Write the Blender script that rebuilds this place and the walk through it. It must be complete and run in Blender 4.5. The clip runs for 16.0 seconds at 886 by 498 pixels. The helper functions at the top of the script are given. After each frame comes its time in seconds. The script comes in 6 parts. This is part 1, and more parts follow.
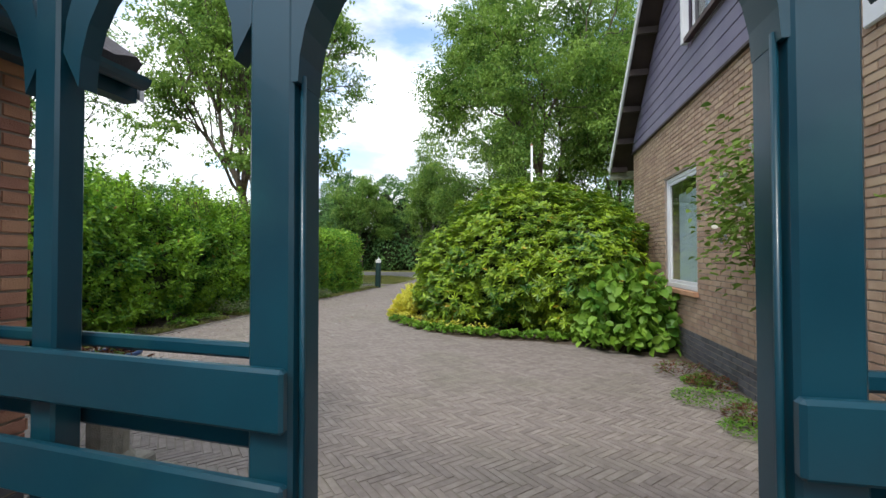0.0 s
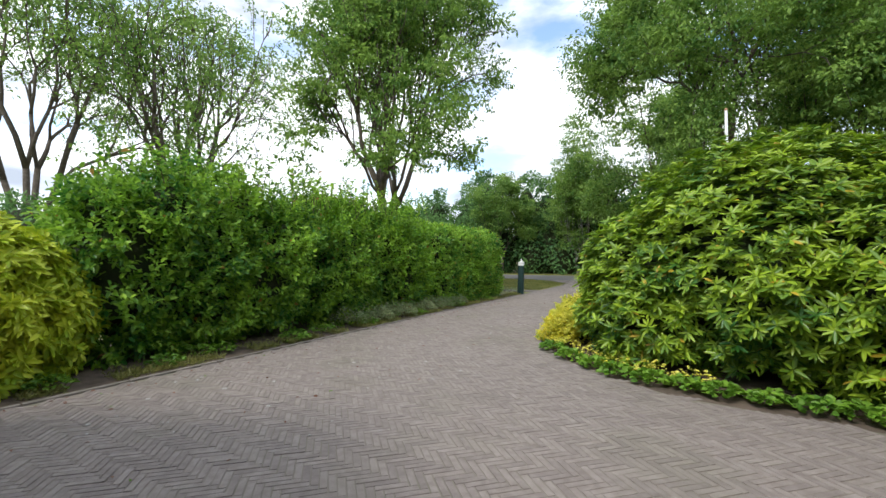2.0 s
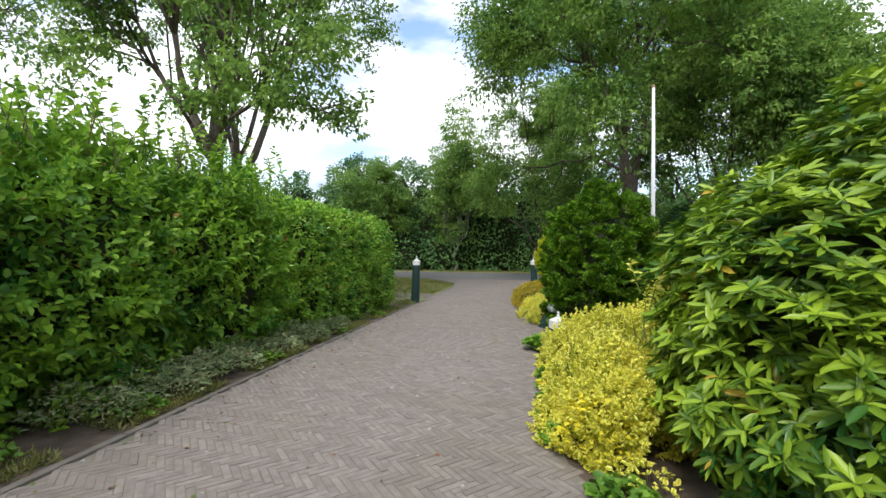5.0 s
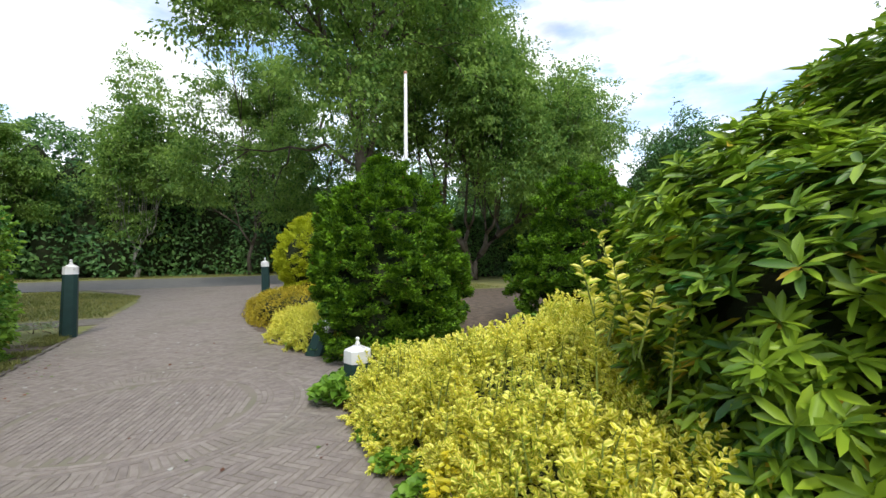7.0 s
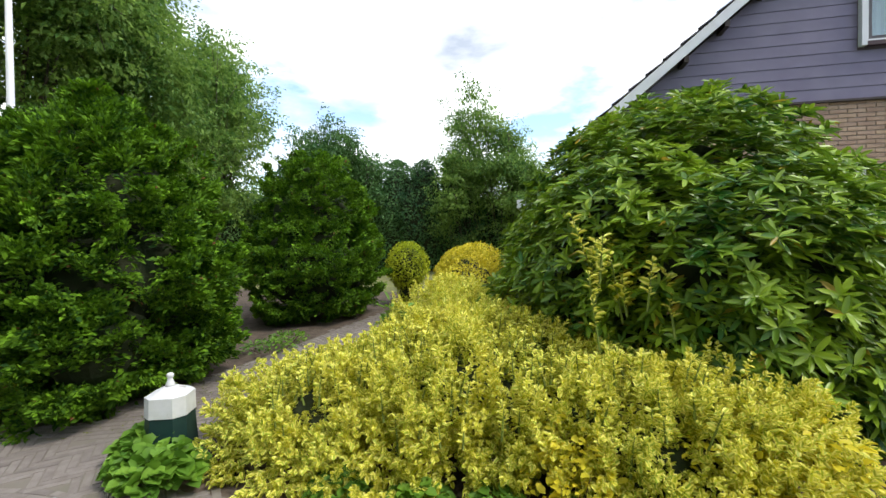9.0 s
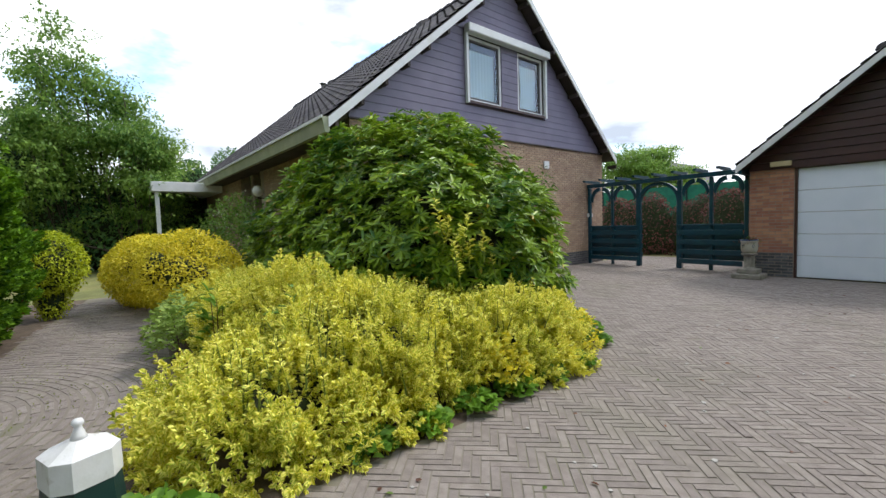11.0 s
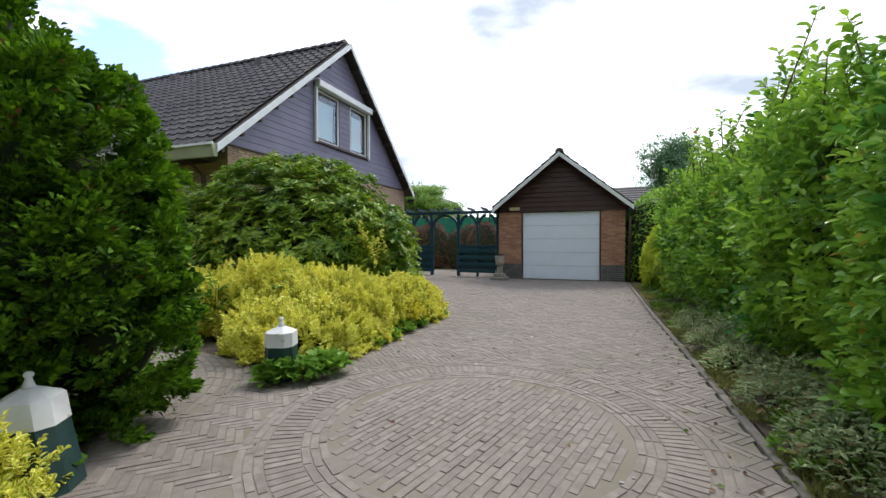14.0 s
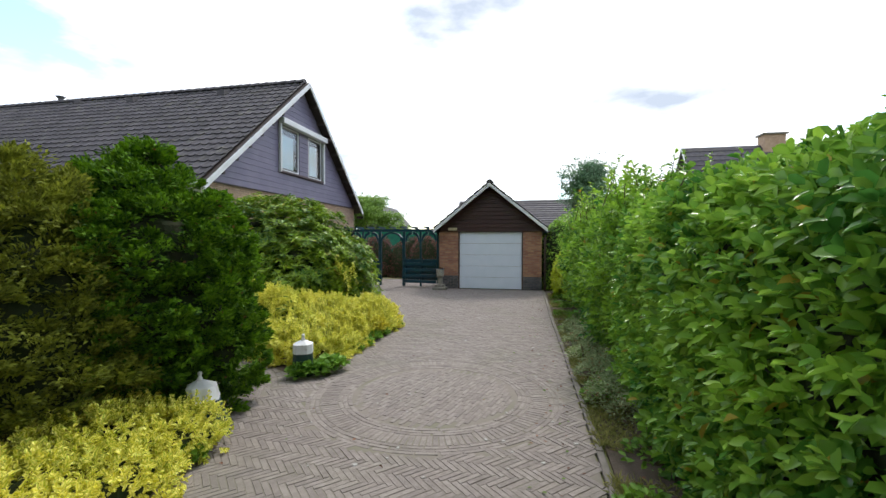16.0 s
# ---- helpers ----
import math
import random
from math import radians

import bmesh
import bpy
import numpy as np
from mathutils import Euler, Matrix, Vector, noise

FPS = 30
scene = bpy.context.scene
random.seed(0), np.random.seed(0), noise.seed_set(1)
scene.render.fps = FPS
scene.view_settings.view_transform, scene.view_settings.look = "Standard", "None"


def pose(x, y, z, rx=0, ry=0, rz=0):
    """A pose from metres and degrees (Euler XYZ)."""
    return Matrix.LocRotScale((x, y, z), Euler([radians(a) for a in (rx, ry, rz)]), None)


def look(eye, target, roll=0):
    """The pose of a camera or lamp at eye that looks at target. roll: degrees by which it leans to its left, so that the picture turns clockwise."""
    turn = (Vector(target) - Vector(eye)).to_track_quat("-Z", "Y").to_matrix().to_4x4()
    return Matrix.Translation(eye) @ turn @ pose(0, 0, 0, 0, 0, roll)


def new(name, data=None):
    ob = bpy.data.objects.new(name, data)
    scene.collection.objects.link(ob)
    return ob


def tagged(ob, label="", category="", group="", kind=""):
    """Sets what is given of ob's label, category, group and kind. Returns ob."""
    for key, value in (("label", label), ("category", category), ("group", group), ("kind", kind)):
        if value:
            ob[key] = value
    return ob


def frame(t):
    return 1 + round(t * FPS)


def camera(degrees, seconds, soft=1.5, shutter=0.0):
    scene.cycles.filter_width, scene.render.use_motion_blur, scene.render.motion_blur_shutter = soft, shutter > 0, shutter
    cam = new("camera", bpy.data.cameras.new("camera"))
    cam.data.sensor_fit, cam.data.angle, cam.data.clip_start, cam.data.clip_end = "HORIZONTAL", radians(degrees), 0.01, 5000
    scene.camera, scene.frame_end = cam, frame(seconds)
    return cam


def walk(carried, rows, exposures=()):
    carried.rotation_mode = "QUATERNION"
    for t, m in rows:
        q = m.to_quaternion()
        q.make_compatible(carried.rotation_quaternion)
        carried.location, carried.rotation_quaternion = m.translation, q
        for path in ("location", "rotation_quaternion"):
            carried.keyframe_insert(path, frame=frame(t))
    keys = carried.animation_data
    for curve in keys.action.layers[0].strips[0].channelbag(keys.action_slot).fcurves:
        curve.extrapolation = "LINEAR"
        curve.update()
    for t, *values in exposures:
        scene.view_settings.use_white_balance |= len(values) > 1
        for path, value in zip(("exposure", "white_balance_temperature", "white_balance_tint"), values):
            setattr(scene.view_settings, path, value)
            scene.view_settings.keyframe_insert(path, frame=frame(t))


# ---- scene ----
cam = camera(93.0, 16.0, shutter=0.0)
PATH = [
    (0, (-4.183, 1.495, 1.34), (-3.796, -0.467, 1.376), -0.1),
    (0.5, (-4.083, 1.0, 1.351), (-3.522, -0.92, 1.389), 0.0),
    (0.9, (-3.927, 0.507, 1.349), (-3.309, -1.395, 1.349), -0.0),
    (1, (-3.883, 0.398, 1.348), (-3.12, -1.451, 1.387), 0.2),
    (1.5, (-3.591, -0.157, 1.325), (-2.678, -1.936, 1.369), 0.6),
    (2, (-3.308, -0.713, 1.341), (-2.303, -2.442, 1.387), -0.1),
    (2.5, (-2.961, -1.244, 1.373), (-1.94, -2.963, 1.419), -0.2),
    (3, (-2.528, -1.767, 1.387), (-1.505, -3.485, 1.433), -0.3),
    (3.2, (-2.364, -1.976, 1.391), (-1.343, -3.695, 1.436), -0.4),
    (5.3, (-0.904, -4.641, 1.466), (-0.636, -6.623, 1.482), 0.4),
    (5.5, (-0.81, -4.898, 1.463), (-0.63, -6.89, 1.482), 0.3),
    (6, (-0.658, -5.568, 1.443), (-0.785, -7.564, 1.463), 0.2),
    (6.5, (-0.567, -6.169, 1.445), (-1.064, -8.106, 1.463), 0.1),
    (7, (-0.329, -6.663, 1.442), (-1.228, -8.449, 1.451), -0.3),
    (7.5, (-0.031, -7.071, 1.422), (-1.271, -8.64, 1.423), -0.5),
    (8, (0.32, -7.585, 1.409), (-1.236, -8.841, 1.404), -0.5),
    (8.5, (0.562, -8.09, 1.394), (-1.23, -8.977, 1.375), -0.6),
    (9, (0.752, -8.679, 1.369), (-1.201, -9.109, 1.34), -0.5),
    (9.5, (0.815, -9.233, 1.372), (-1.185, -9.217, 1.337), -0.5),
    (9.6, (0.836, -9.361, 1.37), (-1.16, -9.23, 1.356), -0.8),
    (10, (0.865, -9.817, 1.374), (-1.075, -9.333, 1.331), -0.2),
    (10.1, (0.871, -9.921, 1.373), (-1.049, -9.36, 1.345), 0.4),
    (10.2, (0.871, -10.02, 1.37), (-1.017, -9.364, 1.324), -0.1),
    (12.3, (0.768, -12.277, 1.258), (-0.235, -10.547, 1.229), -0.2),
    (12.5, (0.806, -12.48, 1.26), (-0.138, -10.717, 1.231), -0.1),
    (13, (0.913, -13.002, 1.265), (0.104, -11.173, 1.233), -0.1),
    (13.5, (1.035, -13.482, 1.238), (0.309, -11.618, 1.208), -0.1),
    (14, (1.182, -14.013, 1.217), (0.486, -12.139, 1.186), -0.1),
    (14.5, (1.335, -14.53, 1.226), (0.678, -12.641, 1.195), -0.0),
    (15, (1.443, -15.092, 1.317), (0.868, -13.176, 1.281), 0.1),
    (15.5, (1.511, -15.609, 1.513), (1.014, -13.672, 1.479), 0.3),
    (16, (1.54, -16.189, 1.801), (1.13, -14.232, 1.77), 0.1),
]
walk(cam, [(t, look(eye, target, roll)) for t, eye, target, roll in PATH])

# ---- world and sun ----
SUN_ELEV, SUN_ROT = radians(52), radians(14)
world = bpy.data.worlds.new("sky")
scene.world = world
world.use_nodes = True
wn, wl = world.node_tree.nodes, world.node_tree.links
wn.clear()
w_out = wn.new("ShaderNodeOutputWorld")
w_bg = wn.new("ShaderNodeBackground")
w_sky = wn.new("ShaderNodeTexSky")
w_sky.sky_type = "NISHITA"
w_sky.sun_disc = False
w_sky.sun_elevation, w_sky.sun_rotation = SUN_ELEV, SUN_ROT
w_coord = wn.new("ShaderNodeTexCoord")
w_map = wn.new("ShaderNodeMapping")
w_map.inputs["Scale"].default_value = (1.0, 1.0, 2.6)
w_n1 = wn.new("ShaderNodeTexNoise")
w_n1.inputs["Scale"].default_value, w_n1.inputs["Detail"].default_value = 2.3, 8
w_n1.inputs["Roughness"].default_value = 0.55
w_ramp = wn.new("ShaderNodeValToRGB")
w_ramp.color_ramp.elements[0].position, w_ramp.color_ramp.elements[1].position = 0.37, 0.50
w_n2 = wn.new("ShaderNodeTexNoise")
w_n2.inputs["Scale"].default_value, w_n2.inputs["Detail"].default_value = 3.6, 6
w_r2 = wn.new("ShaderNodeValToRGB")
w_r2.color_ramp.elements[0].position, w_r2.color_ramp.elements[1].position = 0.32, 0.52
w_r2.color_ramp.elements[0].color = (4.3, 4.9, 5.9, 1)
w_r2.color_ramp.elements[1].color = (10.5, 10.8, 11.4, 1)
w_mix = wn.new("ShaderNodeMix")
w_mix.data_type = "RGBA"
wl.new(w_coord.outputs["Generated"], w_map.inputs["Vector"])
wl.new(w_map.outputs["Vector"], w_n1.inputs["Vector"])
wl.new(w_map.outputs["Vector"], w_n2.inputs["Vector"])
wl.new(w_n2.outputs["Fac"], w_r2.inputs["Fac"])
w_dot = wn.new("ShaderNodeVectorMath")
w_dot.operation = "DOT_PRODUCT"
w_dot.inputs[1].default_value = (-0.68, -0.61, 0.41)
wl.new(w_coord.outputs["Generated"], w_dot.inputs[0])
w_clear = wn.new("ShaderNodeMapRange")
w_clear.interpolation_type = "SMOOTHSTEP"
w_clear.inputs["From Min"].default_value, w_clear.inputs["From Max"].default_value = 0.90, 0.995
w_clear.inputs["To Max"].default_value = 0.10
wl.new(w_dot.outputs["Value"], w_clear.inputs["Value"])
w_less = wn.new("ShaderNodeMath")
w_less.operation = "SUBTRACT"
wl.new(w_n1.outputs["Fac"], w_less.inputs[0])
wl.new(w_clear.outputs["Result"], w_less.inputs[1])
wl.new(w_less.outputs[0], w_ramp.inputs["Fac"])
wl.new(w_ramp.outputs["Color"], w_mix.inputs["Factor"])
w_gain = wn.new("ShaderNodeVectorMath")
w_gain.operation = "SCALE"
w_gain.inputs["Scale"].default_value = 2.2
wl.new(w_sky.outputs["Color"], w_gain.inputs[0])
wl.new(w_gain.outputs["Vector"], w_mix.inputs["A"])
wl.new(w_r2.outputs["Color"], w_mix.inputs["B"])
wl.new(w_mix.outputs["Result"], w_bg.inputs["Color"])
w_bg.inputs["Strength"].default_value = 0.16
wl.new(w_bg.outputs["Background"], w_out.inputs["Surface"])

sun_data = bpy.data.lights.new("sun", "SUN")
sun_data.energy, sun_data.angle, sun_data.color = 2.6, radians(14), (1.0, 0.95, 0.88)
sun = new("sun", sun_data)
sun.matrix_world = pose(0, 0, 20, 0, 0, 0) @ look((0, 0, 0), (-math.sin(SUN_ROT) * math.cos(SUN_ELEV), -math.cos(SUN_ROT) * math.cos(SUN_ELEV), -math.sin(SUN_ELEV)))


# ---- materials ----
def material(name, base, second=None, scale=5.0, rough=0.7, metal=0.0, bump=0.0, fine=None, vary=0.0, island=False, spec=0.4, dirt=None, dirt_scale=1.2, dirt_at=(0.5, 0.7), coat=0.0):
    """A surface: base colour with a second one in noise, an optional stain, a value shift for each piece, and fine relief."""
    m = bpy.data.materials.new(name)
    m.use_nodes = True
    n, l = m.node_tree.nodes, m.node_tree.links
    b = n["Principled BSDF"]
    b.inputs["Roughness"].default_value, b.inputs["Metallic"].default_value = rough, metal
    b.inputs["Specular IOR Level"].default_value = spec
    b.inputs["Coat Weight"].default_value = coat
    co = n.new("ShaderNodeTexCoord")
    geo = n.new("ShaderNodeNewGeometry")
    col = n.new("ShaderNodeRGB")
    col.outputs[0].default_value = (*base, 1)
    last = col.outputs[0]

    def noise_at(s, detail=5):
        t = n.new("ShaderNodeTexNoise")
        t.inputs["Scale"].default_value, t.inputs["Detail"].default_value = s, detail
        l.new(geo.outputs["Position"], t.inputs["Vector"])
        return t.outputs["Fac"]

    def mixed(fac, a, colour, lo, hi):
        r = n.new("ShaderNodeMapRange")
        r.inputs["From Min"].default_value, r.inputs["From Max"].default_value = lo, hi
        l.new(fac, r.inputs["Value"])
        x = n.new("ShaderNodeMix")
        x.data_type = "RGBA"
        l.new(r.outputs["Result"], x.inputs["Factor"])
        l.new(a, x.inputs["A"])
        x.inputs["B"].default_value = (*colour, 1)
        return x.outputs["Result"]

    if second:
        last = mixed(noise_at(scale), last, second, 0.35, 0.65)
    if dirt:
        last = mixed(noise_at(dirt_scale, 7), last, dirt, *dirt_at)
    if vary:
        hsv = n.new("ShaderNodeHueSaturation")
        info = n.new("ShaderNodeObjectInfo")
        add = n.new("ShaderNodeMath")
        add.operation = "ADD"
        l.new(info.outputs["Random"], add.inputs[0])
        if island:
            l.new(geo.outputs["Random Per Island"], add.inputs[1])
        else:
            add.inputs[1].default_value = 0
        frac = n.new("ShaderNodeMath")
        frac.operation = "FRACT"
        l.new(add.outputs[0], frac.inputs[0])
        r = n.new("ShaderNodeMapRange")
        r.inputs["To Min"].default_value, r.inputs["To Max"].default_value = 1 - vary, 1 + vary
        l.new(frac.outputs[0], r.inputs["Value"])
        l.new(r.outputs["Result"], hsv.inputs["Value"])
        h = n.new("ShaderNodeMapRange")
        h.inputs["To Min"].default_value, h.inputs["To Max"].default_value = 0.5 - vary * 0.06, 0.5 + vary * 0.06
        l.new(frac.outputs[0], h.inputs["Value"])
        l.new(h.outputs["Result"], hsv.inputs["Hue"])
        l.new(last, hsv.inputs["Color"])
        last = hsv.outputs["Color"]
    l.new(last, b.inputs["Base Color"])
    if bump:
        bp = n.new("ShaderNodeBump")
        bp.inputs["Strength"].default_value, bp.inputs["Distance"].default_value = bump, 0.01
        l.new(noise_at(fine or scale * 12, 4), bp.inputs["Height"])
        l.new(bp.outputs["Normal"], b.inputs["Normal"])
    rr = n.new("ShaderNodeMapRange")
    rr.inputs["To Min"].default_value, rr.inputs["To Max"].default_value = max(rough - 0.12, 0.03), min(rough + 0.12, 1)
    l.new(noise_at(scale * 0.7), rr.inputs["Value"])
    l.new(rr.outputs["Result"], b.inputs["Roughness"])
    return m


def leaf_material(name, dark, light, old=None, old_share=0.03, edge=None, gloss=0.45, patch=1.4, through_share=0.3):
    """Leaves: each one its own tint, in larger patches lighter and darker, some turned; edge: the colour of a light rim."""
    m = bpy.data.materials.new(name)
    m.use_nodes = True
    n, l = m.node_tree.nodes, m.node_tree.links
    b = n["Principled BSDF"]
    b.inputs["Roughness"].default_value = gloss
    b.inputs["Specular IOR Level"].default_value = 0.35
    geo = n.new("ShaderNodeNewGeometry")
    t = n.new("ShaderNodeTexNoise")
    t.inputs["Scale"].default_value = patch
    l.new(geo.outputs["Position"], t.inputs["Vector"])
    a = n.new("ShaderNodeMath")
    a.operation = "MULTIPLY_ADD"
    l.new(geo.outputs["Random Per Island"], a.inputs[0])
    a.inputs[1].default_value = 0.75
    s = n.new("ShaderNodeMath")
    s.operation = "MULTIPLY_ADD"
    l.new(t.outputs["Fac"], s.inputs[0])
    s.inputs[1].default_value, s.inputs[2].default_value = 1.7, -0.72
    l.new(s.outputs[0], a.inputs[2])
    x = n.new("ShaderNodeMix")
    x.data_type = "RGBA"
    l.new(a.outputs[0], x.inputs["Factor"])
    x.inputs["A"].default_value, x.inputs["B"].default_value = (*dark, 1), (*light, 1)
    last = x.outputs["Result"]
    if edge:
        at = n.new("ShaderNodeAttribute")
        at.attribute_name = "rim"
        r = n.new("ShaderNodeMapRange")
        r.inputs["From Min"].default_value, r.inputs["From Max"].default_value = 0.25, 0.6
        l.new(at.outputs["Fac"], r.inputs["Value"])
        e = n.new("ShaderNodeMix")
        e.data_type = "RGBA"
        l.new(r.outputs["Result"], e.inputs["Factor"])
        l.new(last, e.inputs["A"])
        e.inputs["B"].default_value = (*edge, 1)
        last = e.outputs["Result"]
    if old:
        w = n.new("ShaderNodeTexWhiteNoise")
        w.noise_dimensions = "1D"
        l.new(geo.outputs["Random Per Island"], w.inputs["W"])
        c = n.new("ShaderNodeMath")
        c.operation = "LESS_THAN"
        l.new(w.outputs["Value"], c.inputs[0])
        c.inputs[1].default_value = old_share
        o = n.new("ShaderNodeMix")
        o.data_type = "RGBA"
        l.new(c.outputs[0], o.inputs["Factor"])
        l.new(last, o.inputs["A"])
        o.inputs["B"].default_value = (*old, 1)
        last = o.outputs["Result"]
    l.new(last, b.inputs["Base Color"])
    tr = n.new("ShaderNodeBsdfTranslucent")
    l.new(last, tr.inputs["Color"])
    ms = n.new("ShaderNodeMixShader")
    ms.inputs[0].default_value = through_share
    l.new(b.outputs["BSDF"], ms.inputs[1])
    l.new(tr.outputs["BSDF"], ms.inputs[2])
    l.new(ms.outputs[0], n["Material Output"].inputs["Surface"])
    return m


M_paver = material("paver", (0.205, 0.175, 0.158), (0.262, 0.230, 0.210), 14, 0.8, bump=0.6, fine=120, vary=0.12, island=True, dirt=(0.19, 0.175, 0.14), dirt_scale=0.8, dirt_at=(0.52, 0.8))
M_joint = material("joint_sand", (0.22, 0.19, 0.165), (0.175, 0.165, 0.12), 1.2, 0.95, bump=0.4)
M_kerb = material("kerb_concrete", (0.21, 0.185, 0.165), (0.15, 0.135, 0.11), 6, 0.9, bump=0.4, vary=0.1)
M_soil = material("soil", (0.14, 0.105, 0.08), (0.075, 0.058, 0.042), 6, 0.95, bump=0.9, fine=60)
M_ground = material("meadow_ground", (0.22, 0.23, 0.08), (0.14, 0.15, 0.055), 1.2, 0.95, bump=0.7, fine=50, dirt=(0.28, 0.25, 0.10), dirt_scale=0.4)
M_asphalt = material("asphalt", (0.17, 0.165, 0.16), (0.13, 0.13, 0.125), 3, 0.9, bump=0.4, fine=150)
M_brick = material("house_brick", (0.44, 0.315, 0.225), (0.37, 0.25, 0.175), 7, 0.85, bump=0.4, fine=140, vary=0.14, island=True)
M_brick_red = material("garage_brick", (0.43, 0.225, 0.145), (0.36, 0.18, 0.115), 7, 0.85, bump=0.4, fine=140, vary=0.2, island=True)
M_plinth = material("plinth_brick", (0.085, 0.085, 0.095), (0.12, 0.12, 0.125), 9, 0.8, bump=0.3, vary=0.25, island=True)
M_mortar = material("mortar", (0.32, 0.27, 0.22), (0.24, 0.20, 0.17), 12, 0.95, bump=0.3)
M_siding = material("gable_boards", (0.15, 0.135, 0.205), (0.175, 0.16, 0.23), 3, 0.5, bump=0.08, fine=40, vary=0.05)
M_dark_wood = material("brown_boards", (0.040, 0.016, 0.014), (0.055, 0.022, 0.018), 5, 0.4, bump=0.15, fine=60, vary=0.1)
M_white = material("white_paint", (0.72, 0.74, 0.76), (0.66, 0.68, 0.70), 4, 0.45, bump=0.03, dirt=(0.5, 0.5, 0.46), dirt_at=(0.6, 0.8))
M_door_white = material("door_white", (0.74, 0.80, 0.90), (0.70, 0.77, 0.87), 3, 0.35, bump=0.03)
M_olive = material("gutter_paint", (0.38, 0.40, 0.28), (0.30, 0.32, 0.22), 3, 0.5, bump=0.03, dirt=(0.22, 0.24, 0.15), dirt_at=(0.5, 0.8))
M_soffit = material("soffit_dark", (0.05, 0.035, 0.03), (0.035, 0.025, 0.02), 4, 0.6)
M_tile = material("roof_tile", (0.086, 0.080, 0.090), (0.06, 0.056, 0.063), 5, 0.75, bump=0.4, fine=80, vary=0.25, island=True, dirt=(0.12, 0.115, 0.10), dirt_scale=2.5, dirt_at=(0.55, 0.75))
M_green = material("gate_green", (0.004, 0.050, 0.078), (0.003, 0.037, 0.060), 3, 0.32, bump=0.03, fine=25, spec=0.45, coat=0.1, dirt=(0.015, 0.08, 0.095), dirt_scale=3, dirt_at=(0.55, 0.8))
M_post = material("bollard_green", (0.010, 0.035, 0.033), (0.014, 0.045, 0.042), 8, 0.5, bump=0.1)
M_bollard_white = material("bollard_white", (0.72, 0.73, 0.74), (0.6, 0.61, 0.6), 9, 0.5, bump=0.1, dirt=(0.4, 0.38, 0.34), dirt_scale=12, dirt_at=(0.62, 0.75))
M_pole = material("pole_white", (0.75, 0.76, 0.78), (0.68, 0.69, 0.71), 2, 0.4)
M_bark = material("bark", (0.14, 0.115, 0.09), (0.08, 0.065, 0.05), 6, 0.95, bump=1.0, fine=40)
M_birch = material("birch_bark", (0.42, 0.40, 0.37), (0.12, 0.11, 0.10), 5, 0.85, bump=0.5, fine=30)
M_twig = material("twig", (0.12, 0.085, 0.05), (0.07, 0.05, 0.03), 12, 0.9)
M_green_twig = material("green_twig", (0.22, 0.28, 0.05), (0.15, 0.20, 0.04), 12, 0.8)
# near-black twig colour: the shade between leaves is put into it
M_inner_shade = material("inner_growth", (0.018, 0.034, 0.009), (0.032, 0.038, 0.014), 6, 1.0, bump=1.0, fine=30)
M_copper = material("downpipe", (0.10, 0.075, 0.06), (0.075, 0.055, 0.045), 4, 0.45, metal=0.3)
M_stone = material("cast_stone", (0.30, 0.28, 0.24), (0.20, 0.19, 0.16), 12, 0.9, bump=0.6)
M_curtain = material("net_curtain", (0.56, 0.68, 0.72), (0.50, 0.62, 0.66), 2, 0.9)
M_globe = material("opal_globe", (0.78, 0.78, 0.76), (0.75, 0.75, 0.73), 2, 0.25)
M_netting = material("green_netting", (0.03, 0.26, 0.15), (0.02, 0.18, 0.11), 4, 0.8)
M_teal = material("bin_teal", (0.02, 0.12, 0.13), (0.015, 0.09, 0.10), 5, 0.4)

M_glass = bpy.data.materials.new("window_glass")
M_glass.use_nodes = True
gb = M_glass.node_tree.nodes["Principled BSDF"]
gb.inputs["Base Color"].default_value = (0.9, 0.95, 0.95, 1)
gb.inputs["Roughness"].default_value, gb.inputs["Transmission Weight"].default_value, gb.inputs["IOR"].default_value = 0.02, 1.0, 1.45

L_rhodo = leaf_material("rhododendron_leaf", (0.035, 0.13, 0.020), (0.36, 0.51, 0.035), (0.50, 0.36, 0.04), 0.012, gloss=0.34, patch=1.5, through_share=0.22)
L_euon = leaf_material("euonymus_leaf", (0.30, 0.42, 0.03), (0.74, 0.68, 0.035), None, edge=(0.92, 0.86, 0.20), gloss=0.45)
L_gold = leaf_material("golden_leaf", (0.55, 0.50, 0.03), (0.86, 0.73, 0.05), None, gloss=0.5)
L_hedge = leaf_material("mixed_hedge_leaf", (0.04, 0.165, 0.025), (0.37, 0.60, 0.06), (0.42, 0.24, 0.06), 0.005, gloss=0.38, patch=1.3, through_share=0.4)
L_laurel = leaf_material("laurel_leaf", (0.07, 0.23, 0.04), (0.40, 0.64, 0.08), (0.5, 0.4, 0.06), 0.015, gloss=0.22, patch=1.2)
L_cypress = leaf_material("cypress_spray", (0.012, 0.06, 0.003), (0.19, 0.38, 0.012), (0.20, 0.09, 0.03), 0.006, gloss=0.8, patch=7.0, through_share=0.2)
L_gold_conifer = leaf_material("golden_conifer_spray", (0.32, 0.40, 0.015), (0.60, 0.64, 0.03), None, gloss=0.7)
L_olive_conifer = leaf_material("olive_conifer_spray", (0.08, 0.105, 0.012), (0.34, 0.38, 0.04), None, gloss=0.75, patch=5.0)
L_spirea = leaf_material("spirea_leaf", (0.30, 0.27, 0.02), (0.60, 0.46, 0.035), None, gloss=0.6, patch=3)
